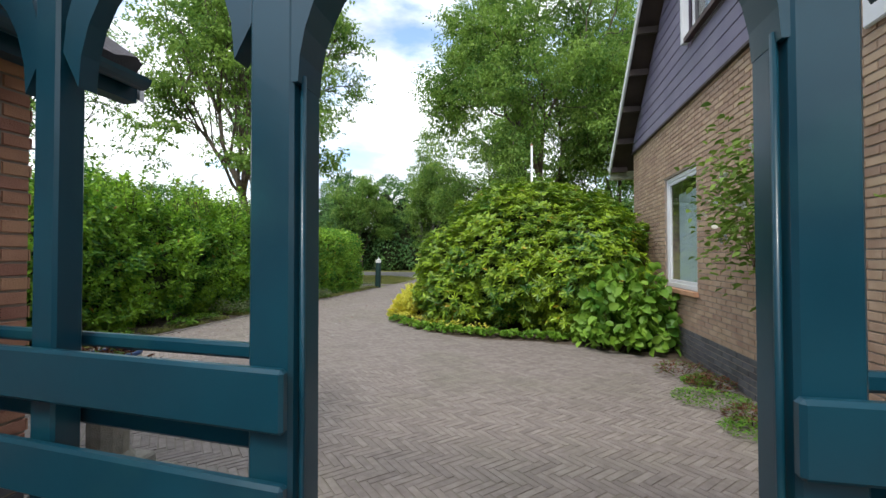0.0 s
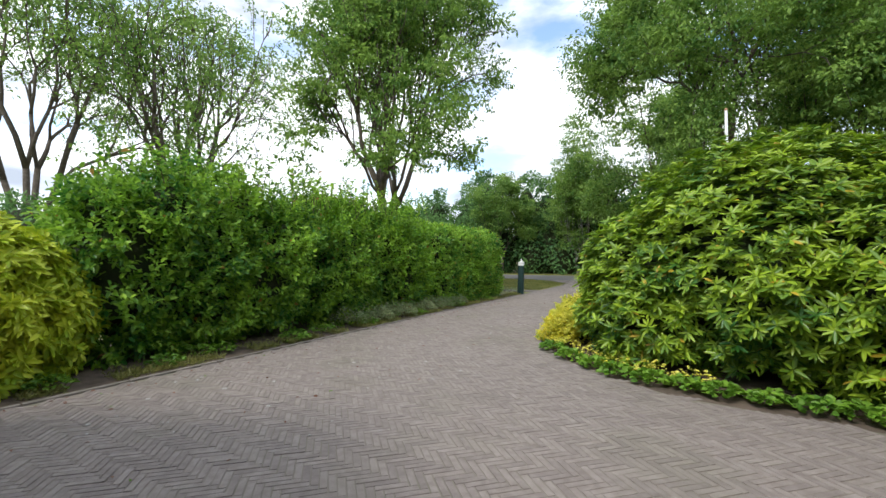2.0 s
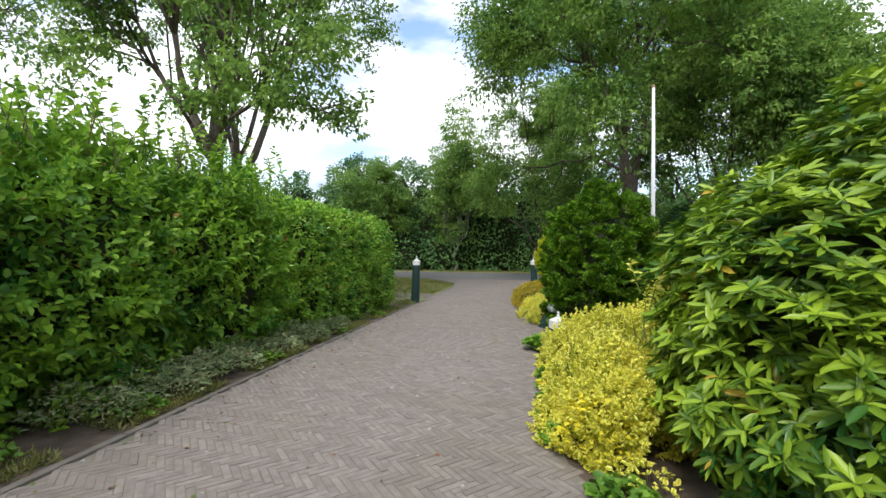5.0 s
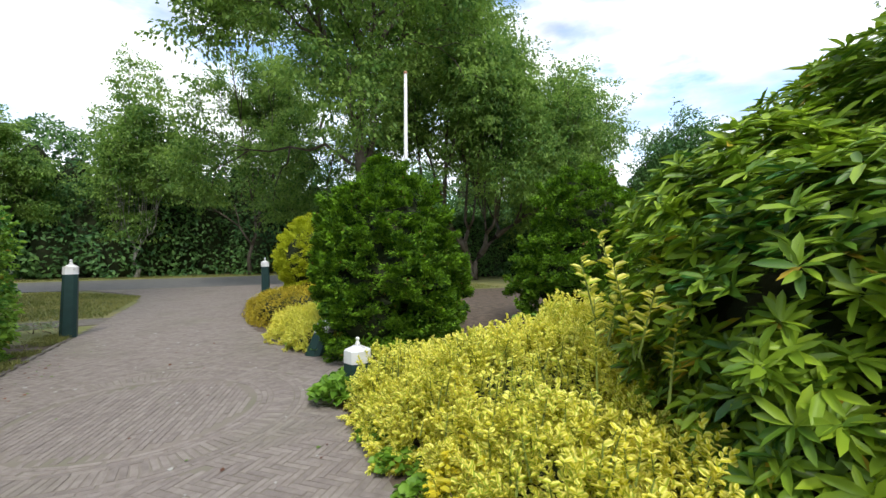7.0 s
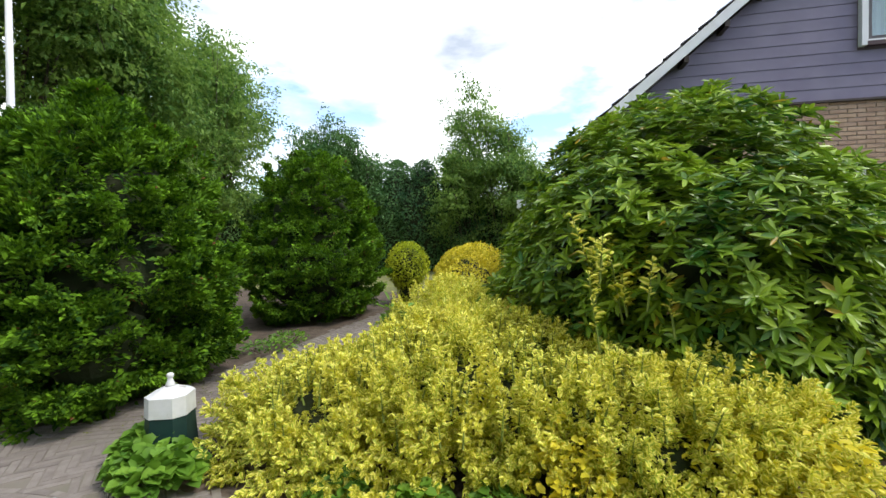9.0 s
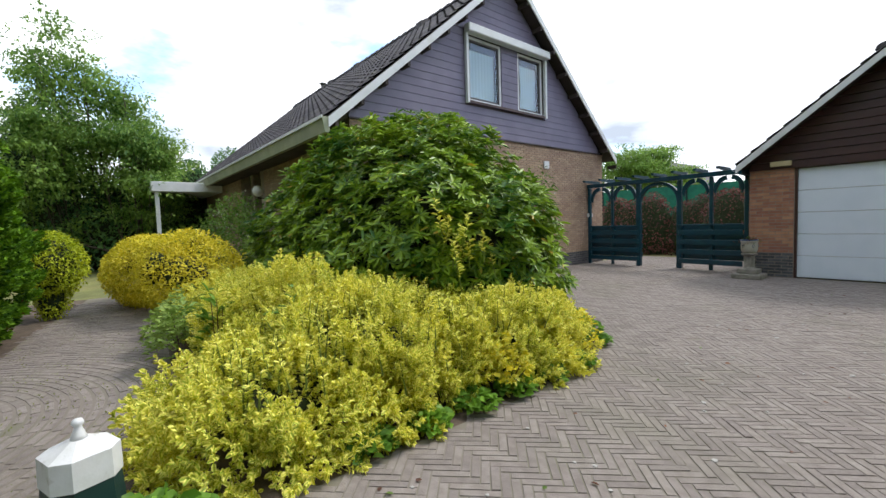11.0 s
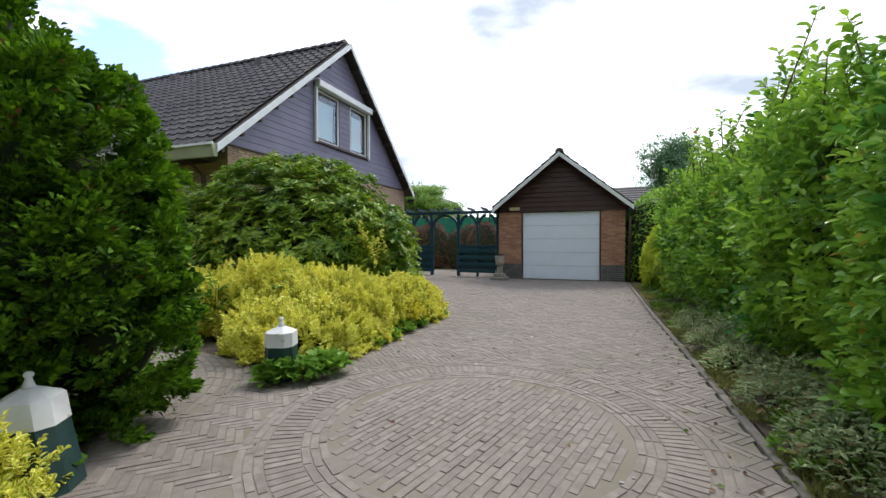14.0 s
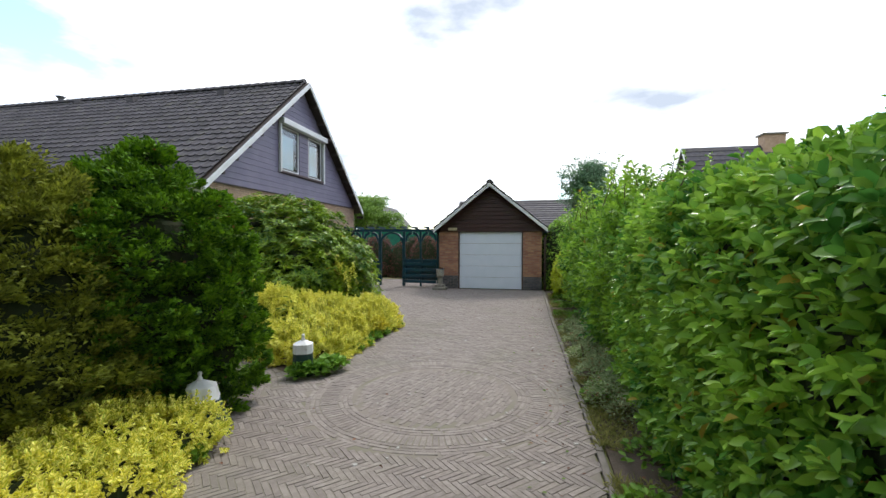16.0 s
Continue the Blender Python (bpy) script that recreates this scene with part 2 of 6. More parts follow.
L_tree = leaf_material("tree_leaf", (0.075, 0.18, 0.04), (0.31, 0.47, 0.095), None, gloss=0.5, patch=0.6, through_share=0.5)
L_wood = leaf_material("far_wood_leaf", (0.035, 0.115, 0.04), (0.16, 0.31, 0.08), None, gloss=0.6, patch=0.3)
L_aucuba = leaf_material("aucuba_leaf", (0.26, 0.40, 0.02), (0.62, 0.68, 0.05), None, gloss=0.4, patch=2)
L_pine = leaf_material("blue_green_needle", (0.08, 0.18, 0.10), (0.22, 0.36, 0.20), None, gloss=0.6)
L_cover = leaf_material("ground_cover_leaf", (0.08, 0.20, 0.025), (0.22, 0.40, 0.04), None, gloss=0.5, patch=2)
L_silver = leaf_material("silver_leaf", (0.20, 0.28, 0.12), (0.42, 0.49, 0.26), (0.3, 0.2, 0.1), 0.08, gloss=0.7, patch=3)
L_grass = leaf_material("grass_blade", (0.14, 0.18, 0.04), (0.38, 0.36, 0.12), None, gloss=0.6, patch=0.7)
L_purple = leaf_material("copper_leaf", (0.10, 0.035, 0.035), (0.28, 0.09, 0.075), (0.05, 0.08, 0.02), 0.2, gloss=0.5, patch=1.3)
L_hydr = leaf_material("hydrangea_leaf", (0.07, 0.20, 0.025), (0.25, 0.43, 0.05), None, gloss=0.5, patch=2)
L_rose = leaf_material("rose_leaf", (0.07, 0.17, 0.025), (0.24, 0.36, 0.06), (0.75, 0.72, 0.62), 0.02, gloss=0.5, patch=2)
L_heather = leaf_material("heather_leaf", (0.10, 0.045, 0.03), (0.25, 0.11, 0.06), (0.12, 0.2, 0.04), 0.3, gloss=0.7, patch=2)


# ---- builders ----
class Shape:
    """Collects faces for one mesh."""

    def __init__(self):
        self.v, self.f = [], []

    def hexa(self, pts):
        k = len(self.v)
        self.v += [tuple(p) for p in pts]
        for q in ((0, 3, 2, 1), (4, 5, 6, 7), (0, 1, 5, 4), (1, 2, 6, 5), (2, 3, 7, 6), (3, 0, 4, 7)):
            self.f.append(tuple(k + i for i in q))
        return self

    def box(self, x0, x1, y0, y1, z0, z1):
        return self.hexa([(x0, y0, z0), (x1, y0, z0), (x1, y1, z0), (x0, y1, z0), (x0, y0, z1), (x1, y0, z1), (x1, y1, z1), (x0, y1, z1)])

    def ring(self, rings, closed=True, caps=True):
        """Rings of points joined into a skin."""
        k, n = len(self.v), len(rings[0])
        for r in rings:
            self.v += [tuple(p) for p in r]
        for i in range(len(rings) - 1):
            for j in range(n if closed else n - 1):
                a, b = k + i * n + j, k + i * n + (j + 1) % n
                self.f.append((a, b, b + n, a + n))
        if caps:
            self.f.append(tuple(k + j for j in reversed(range(n))))
            self.f.append(tuple(k + (len(rings) - 1) * n + j for j in range(n)))
        return self

    def tube(self, pts, radii, sides=7):
        pts = [Vector(p) for p in pts]
        rings = []
        for i, p in enumerate(pts):
            d = (pts[min(i + 1, len(pts) - 1)] - pts[max(i - 1, 0)]).normalized()
            a = d.orthogonal().normalized() if abs(d.z) < 0.9 else d.cross(Vector((0, 1, 0))).normalized()
            b = d.cross(a)
            rings.append([p + (a * math.cos(t) + b * math.sin(t)) * radii[i] for t in (2 * math.pi * j / sides for j in range(sides))])
        return self.ring(rings)

    def lathe(self, x, y, profile, sides=16, turn=0.0):
        return self.ring([[(x + r * math.cos(turn + 2 * math.pi * j / sides), y + r * math.sin(turn + 2 * math.pi * j / sides), z) for j in range(sides)] for r, z in profile])

    def mesh(self, name, mat, bevel=0.0, smooth=False):
        me = bpy.data.meshes.new(name)
        me.from_pydata(self.v, [], self.f)
        me.materials.append(mat)
        if bevel:
            bm = bmesh.new()
            bm.from_mesh(me)
            bmesh.ops.bevel(bm, geom=bm.edges[:], offset=bevel, segments=1, affect="EDGES", profile=0.5, clamp_overlap=True)
            bmesh.ops.recalc_face_normals(bm, faces=bm.faces[:])
            bm.to_mesh(me)
            bm.free()
        if smooth:
            me.polygons.foreach_set("use_smooth", [True] * len(me.polygons))
        return me


def thing(name, x, y, z=0.0, label="", category="", group="", kind=""):
    return_ob = tagged(new(name), label, category, group, kind)
    return_ob.matrix_basis = pose(x, y, z)
    return_ob.empty_display_size = 0.2
    return return_ob


def held(ob, parent):
    """Sets ob under its parent and leaves it where it stands in the world."""
    ob.parent = parent
    ob.matrix_parent_inverse = Matrix.Translation(-parent.matrix_basis.translation)
    return ob


def part(name, shape, mat, parent=None, label="", bevel=0.0, smooth=False, kind="", category="", group=""):
    me = shape.mesh(name, mat, bevel, smooth) if isinstance(shape, Shape) else shape
    ob = tagged(new(name, me), label, category, group, kind)
    return held(ob, parent) if parent else ob


def unit(a):
    return a / np.maximum(np.linalg.norm(a, axis=1, keepdims=True), 1e-9)


def leaf_mesh(name, mat, base, way, length, width, seed=0, fold=0.22, bend=0.15, simple=False, face=None):
    """Leaves from base points and ways they grow; all arrays. Each leaf has a midrib with two blades, or is one folded diamond."""
    r = np.random.default_rng(seed)
    n = len(base)
    way = unit(way)
    hint = np.array([0, 0, 1.0]) if face is None else unit(face)
    side = unit(np.cross(way, unit(r.normal(size=(n, 3)) * 0.35 + hint)))
    up = np.cross(side, way)
    length = (length * (0.7 + 0.6 * r.random(n)))[:, None]
    w = length * width
    tip = base + way * length - np.array([0, 0, 1.0]) * length * bend
    if simple:
        v = np.stack([base, base + way * length * 0.5 + side * w * 0.5 + up * w * fold, tip, base + way * length * 0.5 - side * w * 0.5 + up * w * fold], 1)
        rim = np.tile([0, 1, 0, 1], n)
        idx = np.array([0, 1, 2, 0, 2, 3])
        k, per = 4, 3
    else:
        m1, m2 = base + way * length * 0.3, base + way * length * 0.72 - np.array([0, 0, 1.0]) * length * bend * 0.4
        v = np.stack([base, m1 + side * w * 0.46 + up * w * fold, m2 + side * w * 0.42 + up * w * fold, tip, m2 - side * w * 0.42 + up * w * fold, m1 - side * w * 0.46 + up * w * fold], 1)
        rim = np.tile([0, 1, 1, 0, 1, 1], n)
        idx = np.array([0, 1, 2, 3, 3, 4, 5, 0])
        k, per = 6, 4
    loops = (np.arange(n)[:, None] * k + idx[None]).ravel()
    me = bpy.data.meshes.new(name)
    me.vertices.add(n * k)
    me.vertices.foreach_set("co", v.astype(np.float32).ravel())
    me.loops.add(len(loops))
    me.loops.foreach_set("vertex_index", loops.astype(np.int32))
    faces = len(loops) // per
    me.polygons.add(faces)
    me.polygons.foreach_set("loop_start", (np.arange(faces) * per).astype(np.int32))
    me.polygons.foreach_set("loop_total", np.full(faces, per, np.int32))
    me.update(calc_edges=True)
    me.attributes.new("rim", "FLOAT", "POINT").data.foreach_set("value", rim.astype(np.float32))
    me.materials.append(mat)
    return me


def lumps(p, scale, seed):
    """A cheap smooth noise of points, about -1 to 1."""
    r = np.random.default_rng(seed)
    out = np.zeros(len(p))
    for i in range(7):
        k = unit(r.normal(size=(1, 3)))[0] * scale * (0.6 + 1.1 * r.random())
        out += np.sin(p @ k + r.random() * 6.28)
    return out / 3.5


def blob_skin(blobs, count, seed, rough=0.12, freq=2.5, low=0.02, power=2.0, knobs=0.0, fine=16):
    """Points spread over the outside of a union of rounded blobs (centre, radii), with the way outward."""
    r = np.random.default_rng(seed)
    blobs = np.array(blobs, float)
    c, rad = blobs[:, :3], blobs[:, 3:]
    area = (rad[:, 0] * rad[:, 1] + rad[:, 1] * rad[:, 2] + rad[:, 0] * rad[:, 2])
    pts, outs = [], []
    have = 0
    while have < count:
        m = count * 2
        i = r.choice(len(blobs), m, p=area / area.sum())
        d = unit(r.normal(size=(m, 3)))
        q = (np.abs(d) ** power).sum(1) ** (1 / power)
        d = d / q[:, None]
        p = c[i] + d * rad[i]
        nrm = unit(np.sign(d) * np.abs(d) ** (power - 1) / rad[i])
        inside = np.zeros(m, bool)
        for j in range(len(blobs)):
            inside |= (((np.abs(p - c[j]) / rad[j]) ** power).sum(1) < 0.93) & (i != j)
        ok = ~inside & (p[:, 2] > low)
        p, nrm = p[ok], nrm[ok]
        q1 = np.clip(lumps(p, freq, seed + 5) + 0.35, -0.15, 1.2) * rough
        warp = p + np.stack([lumps(p[:, [1, 2, 0]], 9, seed + 6), lumps(p[:, [2, 0, 1]], 9, seed + 7), lumps(p, 9, seed + 8)], 1) * 0.05
        q2 = (0.75 - 1.6 * np.abs(lumps(warp, fine, seed + 9))) * knobs
        p = p + nrm * (q1 + q2)[:, None]
        pts.append(p)
        outs.append(nrm)
        have += len(p)
    p, o = np.concatenate(pts)[:count], np.concatenate(outs)[:count]
    p[:, 2] = np.maximum(p[:, 2], low)
    return p, o


# solid dark cores that fill gaps in the foliage with painted shade
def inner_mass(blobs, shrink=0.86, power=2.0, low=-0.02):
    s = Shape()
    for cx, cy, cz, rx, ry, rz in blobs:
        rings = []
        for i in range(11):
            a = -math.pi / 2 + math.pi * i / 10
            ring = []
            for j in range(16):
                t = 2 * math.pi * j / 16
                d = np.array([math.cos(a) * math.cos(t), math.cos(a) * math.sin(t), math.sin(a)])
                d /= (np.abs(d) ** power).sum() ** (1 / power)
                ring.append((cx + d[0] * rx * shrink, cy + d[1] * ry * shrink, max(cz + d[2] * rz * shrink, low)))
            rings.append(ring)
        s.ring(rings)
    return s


def spread(p, o, seed, amount):
    return unit(o + np.random.default_rng(seed).normal(size=o.shape) * amount)


def shrub(name, base, blobs, mat, count, length, width, label, category="shrub", seed=1, style="leaf", rough=0.12, freq=2.5, group="", power=2.0, shrink=0.84, layers=0.12, core=True, kind="", lift=0.3, simple=False, fan=8, knobs=0.06, fine=16, stem=0.08):
    """A bush: a solid inside, coloured dark as painted shade, and a skin of single leaves, of rosettes or of tufts."""
    t = thing(name, *base, label=label, category=category, group=group, kind=kind)
    p, o = blob_skin(blobs, count, seed, rough, freq, power=power, knobs=knobs, fine=fine)
    r = np.random.default_rng(seed + 9)
    p = p - o * (r.random(len(p)) ** 1.5 * layers)[:, None]
    if style == "spray":
        # flattened pads of scaly twigs, one over another
        pad = max(6, int(fan))
        size = (0.06 + length * 1.4) * (0.6 + 0.8 * r.random((len(p), 1, 1)))
        axis = unit(o * np.array([1, 1, 0.35]) + np.array([0, 0, 0.28]) + r.normal(size=p.shape) * 0.22)
        side = unit(np.cross(axis, np.array([0, 0, 1.0]) + r.normal(size=p.shape) * 0.35))
        up = np.cross(side, axis)
        u = r.random((len(p), pad, 1)) ** 0.6
        a_ = r.normal(size=(len(p), pad, 1)) * 0.75
        lean = axis[:, None] * np.cos(a_) + side[:, None] * np.sin(a_)
        base = p[:, None] + (lean * u * 1.2 - axis[:, None] * 0.5) * size + up[:, None] * r.normal(size=(len(p), pad, 1)) * size * 0.16 + up[:, None] * u ** 2 * size * 0.25
        way = (lean + up[:, None] * 0.35 + r.normal(size=base.shape) * 0.25).reshape(-1, 3)
        face = np.repeat(up * 0.5 + axis * 0.7, pad, 0)
        p = base.reshape(-1, 3)
    elif style == "sprig":
        # leaves in pairs along short twigs that grow outward and up
        axis = spread(p, o * 0.75 + np.array([0, 0, lift]), seed, 0.32)
        a = unit(np.cross(axis, r.normal(size=axis.shape)))
        b = np.cross(axis, a)
        u = np.repeat(np.arange((fan + 1) // 2) / max(1, (fan - 1) // 2), 2)[:fan]
        turn = r.random((len(p), 1)) * 6.28 + np.arange(fan)[None] * math.pi + (np.arange(fan) // 2)[None] * 1.9
        reach_ = stem * (0.6 + 0.8 * r.random((len(p), 1, 1)))
        radial = np.cos(turn)[..., None] * a[:, None] + np.sin(turn)[..., None] * b[:, None]
        base = p[:, None] + axis[:, None] * (u[None, :, None] - 0.45) * reach_
        way = (radial * (1.05 - 0.6 * u[None, :, None]) + axis[:, None] * (0.35 + 0.5 * u[None, :, None]) + r.normal(size=base.shape) * 0.16).reshape(-1, 3)
        face = np.repeat(axis * 0.8 + np.array([0, 0, 0.5]), fan, 0)
        p = base.reshape(-1, 3)
    elif style == "leaf":
        way = spread(p, unit(r.normal(size=p.shape)) * 0.7 + o * 0.45 + np.array([0, 0, lift - 0.35]), seed, 0.3)
        face = o * 0.9 + np.array([0, 0, 0.55]) + r.normal(size=p.shape) * 0.35
    else:
        axis = spread(p, o * 0.8 + np.array([0, 0, lift]), seed, 0.25)
        a = unit(np.cross(axis, r.normal(size=axis.shape)))
        b = np.cross(axis, a)
        turn = r.random((len(p), 1)) * 6.28 + np.arange(fan)[None] * (2 * math.pi / fan)
        open_ = 1.0 + 0.62 * r.random((len(p), fan)) if style == "rosette" else 0.3 + 0.9 * r.random((len(p), fan))
        way = (np.cos(turn) * np.sin(open_))[..., None] * a[:, None] + (np.sin(turn) * np.sin(open_))[..., None] * b[:, None] + np.cos(open_)[..., None] * axis[:, None]
        if style == "rosette":
            way[..., 2] -= 0.06
        way = way.reshape(-1, 3)
        face = np.repeat(axis, fan, 0)
        p = np.repeat(p, fan, 0) + (r.normal(size=(len(p) * fan, 3)) * length * (0.06 if style == "rosette" else 0.35))
    p[:, 2] = np.maximum(p[:, 2], 0.015)
    part("foliage", leaf_mesh("foliage", mat, p, way, length, width, seed, simple=simple, face=face, bend=0.05 if style == "rosette" else 0.15), mat, t, kind="stuff")
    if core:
        part("inner_growth", inner_mass(blobs, shrink, power), M_inner_shade, t, kind="stuff")
    return t


def wall_rows(u0, u1, v0, v1, holes):
    """The rectangle less its holes, as rectangles."""
    us = sorted({u0, u1, *[x for h in holes for x in h[:2]]})
    vs = sorted({v0, v1, *[x for h in holes for x in h[2:]]})
    for a, b in zip(us, us[1:]):
        for c, d in zip(vs, vs[1:]):
            mu, mv = (a + b) / 2, (c + d) / 2
            if not any(h[0] < mu < h[1] and h[2] < mv < h[3] for h in holes):
                yield a, b, c, d


def facing_bricks(origin, along, out, u0, u1, v0, v1, holes, mat, plinth=0.0, pitch=(0.22, 0.0625), joint=0.01, proud=0.008, cell=None):
    """Half-bond brick faces on a wall: lists of (matrix, length) by row, cut at the ends and at openings."""
    o, a, n = Vector(origin), Vector(along), Vector(out)
    found = []
    rows = int(round((v1 - v0) / pitch[1]))
    for j in range(rows):
        z0 = v0 + j * pitch[1]
        zm = z0 + pitch[1] / 2
        cuts = sorted([(h[0], h[1]) for h in holes if h[2] < zm < h[3]])
        spans, at = [], u0
        for c, d in cuts:
            if c > at:
                spans.append((at, c))
            at = max(at, d)
        if at < u1:
            spans.append((at, u1))
        for s0, s1 in spans:
            k = math.floor(s0 / pitch[0]) - 1
            while True:
                b0 = k * pitch[0] + (j % 2) * pitch[0] / 2
                b1 = b0 + pitch[0] - joint
                k += 1
                if b0 >= s1:
                    break
                b0c, b1c = max(b0, s0), min(b1, s1)
                if b1c - b0c > 0.03:
                    found.append((b0c, b1c, z0 + joint, z0 + pitch[1]))
    return found


def brick_shape(s, o, a, n, b, proud):
    o, a, n = Vector(o), Vector(a), Vector(n)
    u0, u1, z0, z1 = b
    e = 0.003
    z = Vector((0, 0, 1))
    back = [o + a * u0 + z * z0, o + a * u1 + z * z0, o + a * u1 + z * z1, o + a * u0 + z * z1]
    front = [o + a * (u0 + e) + z * (z0 + e) + n * proud, o + a * (u1 - e) + z * (z0 + e) + n * proud, o + a * (u1 - e) + z * (z1 - e) + n * proud, o + a * (u0 + e) + z * (z1 - e) + n * proud]
    k = len(s.v)
    s.v += [tuple(p) for p in back + front]
    for q in ((4, 5, 6, 7), (0, 1, 5, 4), (1, 2, 6, 5), (2, 3, 7, 6), (3, 0, 4, 7)):
        s.f.append(tuple(k + i for i in q))


# ---- ground ----
GW = -6.24                      # the plane of the house's gable wall
DRIVE = [(GW, 3.6), (GW, -4.2), (-5.35, -4.85), (-4.7, -5.2), (-4.0, -5.3), (-3.2, -5.4), (-2.6, -5.75), (-1.9, -6.35), (-1.35, -7.2), (-1.2, -8.4), (-1.22, -9.7),
         (-1.2, -10.6), (-1.42, -11.12), (-2.2, -10.75), (-3.5, -10.42), (-6.6, -10.2), (-10.5, -9.7), (-10.5, -11.1), (-6.6, -11.7), (-2.9, -12.0), (-1.75, -12.35),
         (-1.3, -12.7), (-1.15, -13.6), (-0.95, -14.3), (-0.7, -15.2), (-0.5, -17.4), (-0.7, -20.2), (-1.3, -22.6), (-3.0, -25.2), (-3.6, -26.6), (4.6, -27.2), (3.4, -25.4), (2.4, -23.8), (2.05, -21.5), (2.06, -16.0), (2.08, -12.4), (2.04, -9.0), (1.98, -6.0), (1.95, -0.05), (-2.0, -0.05), (-2.0, 3.6)]


def flat(name, outline, z, mat, kind="structure", thick=0.02):
    s = Shape()
    s.ring([[(x, y, z - thick) for x, y in outline], [(x, y, z) for x, y in outline]])
    return part(name, s, mat, kind=kind)


def inside(px, py, poly):
    c = np.zeros(len(px), bool)
    j = len(poly) - 1
    for i in range(len(poly)):
        xi, yi = poly[i]
        xj, yj = poly[j]
        hit = ((yi > py) != (yj > py)) & (px < (xj - xi) * (py - yi) / ((yj - yi) or 1e-9) + xi)
        c ^= hit
        j = i
    return c


ground = Shape()
ground.box(-900, 900, -900, 900, -0.5, -0.035)
part("ground", ground, M_ground, kind="structure")
flat("pavement_bedding", DRIVE, -0.0042, M_joint)
BED_HOUSE = [(GW, -4.2), (-5.35, -4.85), (-4.7, -5.2), (-4.0, -5.3), (-3.2, -5.4), (-2.6, -5.75), (-1.9, -6.35), (-1.35, -7.2), (-1.2, -8.4), (-1.22, -9.7),
             (-1.2, -10.6), (-1.42, -11.12), (-2.2, -10.75), (-3.5, -10.42), (-6.6, -10.2), (-10.5, -9.7), (-10.5, -7.3), (GW, -7.3)]
BED_SOUTH = [(-10.5, -11.1), (-6.6, -11.7), (-2.9, -12.0), (-1.75, -12.35), (-1.3, -12.7), (-1.15, -13.6), (-0.95, -14.3), (-0.7, -15.2), (-0.5, -17.4), (-0.7, -20.2), (-10.5, -20.2)]
BED_HEDGE = [(2.19, -15.6), (2.19, -12.4), (2.15, -9.0), (2.09, -6.0), (2.06, -0.05), (5.2, -0.05), (5.2, -15.6)]
for n_, o_ in (("bed_house", BED_HOUSE), ("bed_south", BED_SOUTH), ("bed_hedge", BED_HEDGE)):
    flat(n_, o_, -0.004, M_soil, thick=0.03)
flat("road", [(-80, -35.5), (80, -33.0), (80, -27.2), (8, -28.0), (3.4, -27.0), (-3.0, -27.0), (-80, -31.0)], -0.015, M_asphalt)
flat("gravel_strip", [(2.06, -17.5), (9.5, -17.0), (9.5, -17.8), (2.06, -18.5)], -0.02, M_kerb)

kerb = thing("kerb", 2.1, -8, label="grey concrete edging strips between brick drive and planted border", category="kerb", kind="structure")
KERB = [(2.0, -0.4), (2.02, -3.0), (2.03, -6.0), (2.09, -9.0), (2.13, -12.4), (2.11, -16.0)]
for (xa, ya), (xb, yb) in zip(KERB, KERB[1:]):
    k = max(1, round(abs(yb - ya)))
    for i in range(k):
        a, b = (i + 0.006) / k, (i + 0.994) / k
        x0, y0, x1, y1 = xa + (xb - xa) * a, ya + (yb - ya) * a, xa + (xb - xa) * b, ya + (yb - ya) * b
        s = Shape().hexa([(x1 - 0.03, y1, -0.1), (x1 + 0.03, y1, -0.1), (x0 + 0.03, y0, -0.1), (x0 - 0.03, y0, -0.1), (x1 - 0.03, y1, 0.014), (x1 + 0.03, y1, 0.014), (x0 + 0.03, y0, 0.014), (x0 - 0.03, y0, 0.014)])
        part("kerb_strip", s, M_kerb, kerb, bevel=0.006)


# ---- house ----
def slab(name, pts, thick_vec, mat, parent=None, bevel=0.0, label="", kind=""):
    """A plate: its outline on one side, and the vector through its thickness."""
    t = Vector(thick_vec)
    a = [Vector(p) for p in pts]
    return part(name, Shape().ring([[p + t for p in a], a]), mat, parent, label, bevel, kind=kind)


house = thing("house", -13, -3, label="brick bungalow with a steep dark tiled roof and mauve-grey boarded gable", category="house")
EAVE_Z, RIDGE_Z, RIDGE_Y, EY0, EY1 = 3.2, 7.27, -2.93, -7.72, 1.66
TAN = (RIDGE_Z - EAVE_Z) / (RIDGE_Y - EY0)
TANN = (RIDGE_Z - EAVE_Z) / (EY1 - RIDGE_Y)
SID_Z = 3.33
WY0, WY1 = -7.19, 1.46         # the ends of the gable wall
SW = (-5.36, -4.16, 0.90, 2.48)  # window in the gable wall: y, y, z, z
UW = (-4.22, -1.52, 4.08, 5.55)  # window in the gable


def roof_under(y, drop=0.16):
    return min(RIDGE_Z - (RIDGE_Y - y) * TAN, RIDGE_Z - (y - RIDGE_Y) * TANN) - drop


for a, b, c, d in wall_rows(WY0, WY1, -0.3, SID_Z, [SW]):
    part("wall", Shape().box(GW - 0.3, GW - 0.008, a, b, c, d), M_mortar, house)
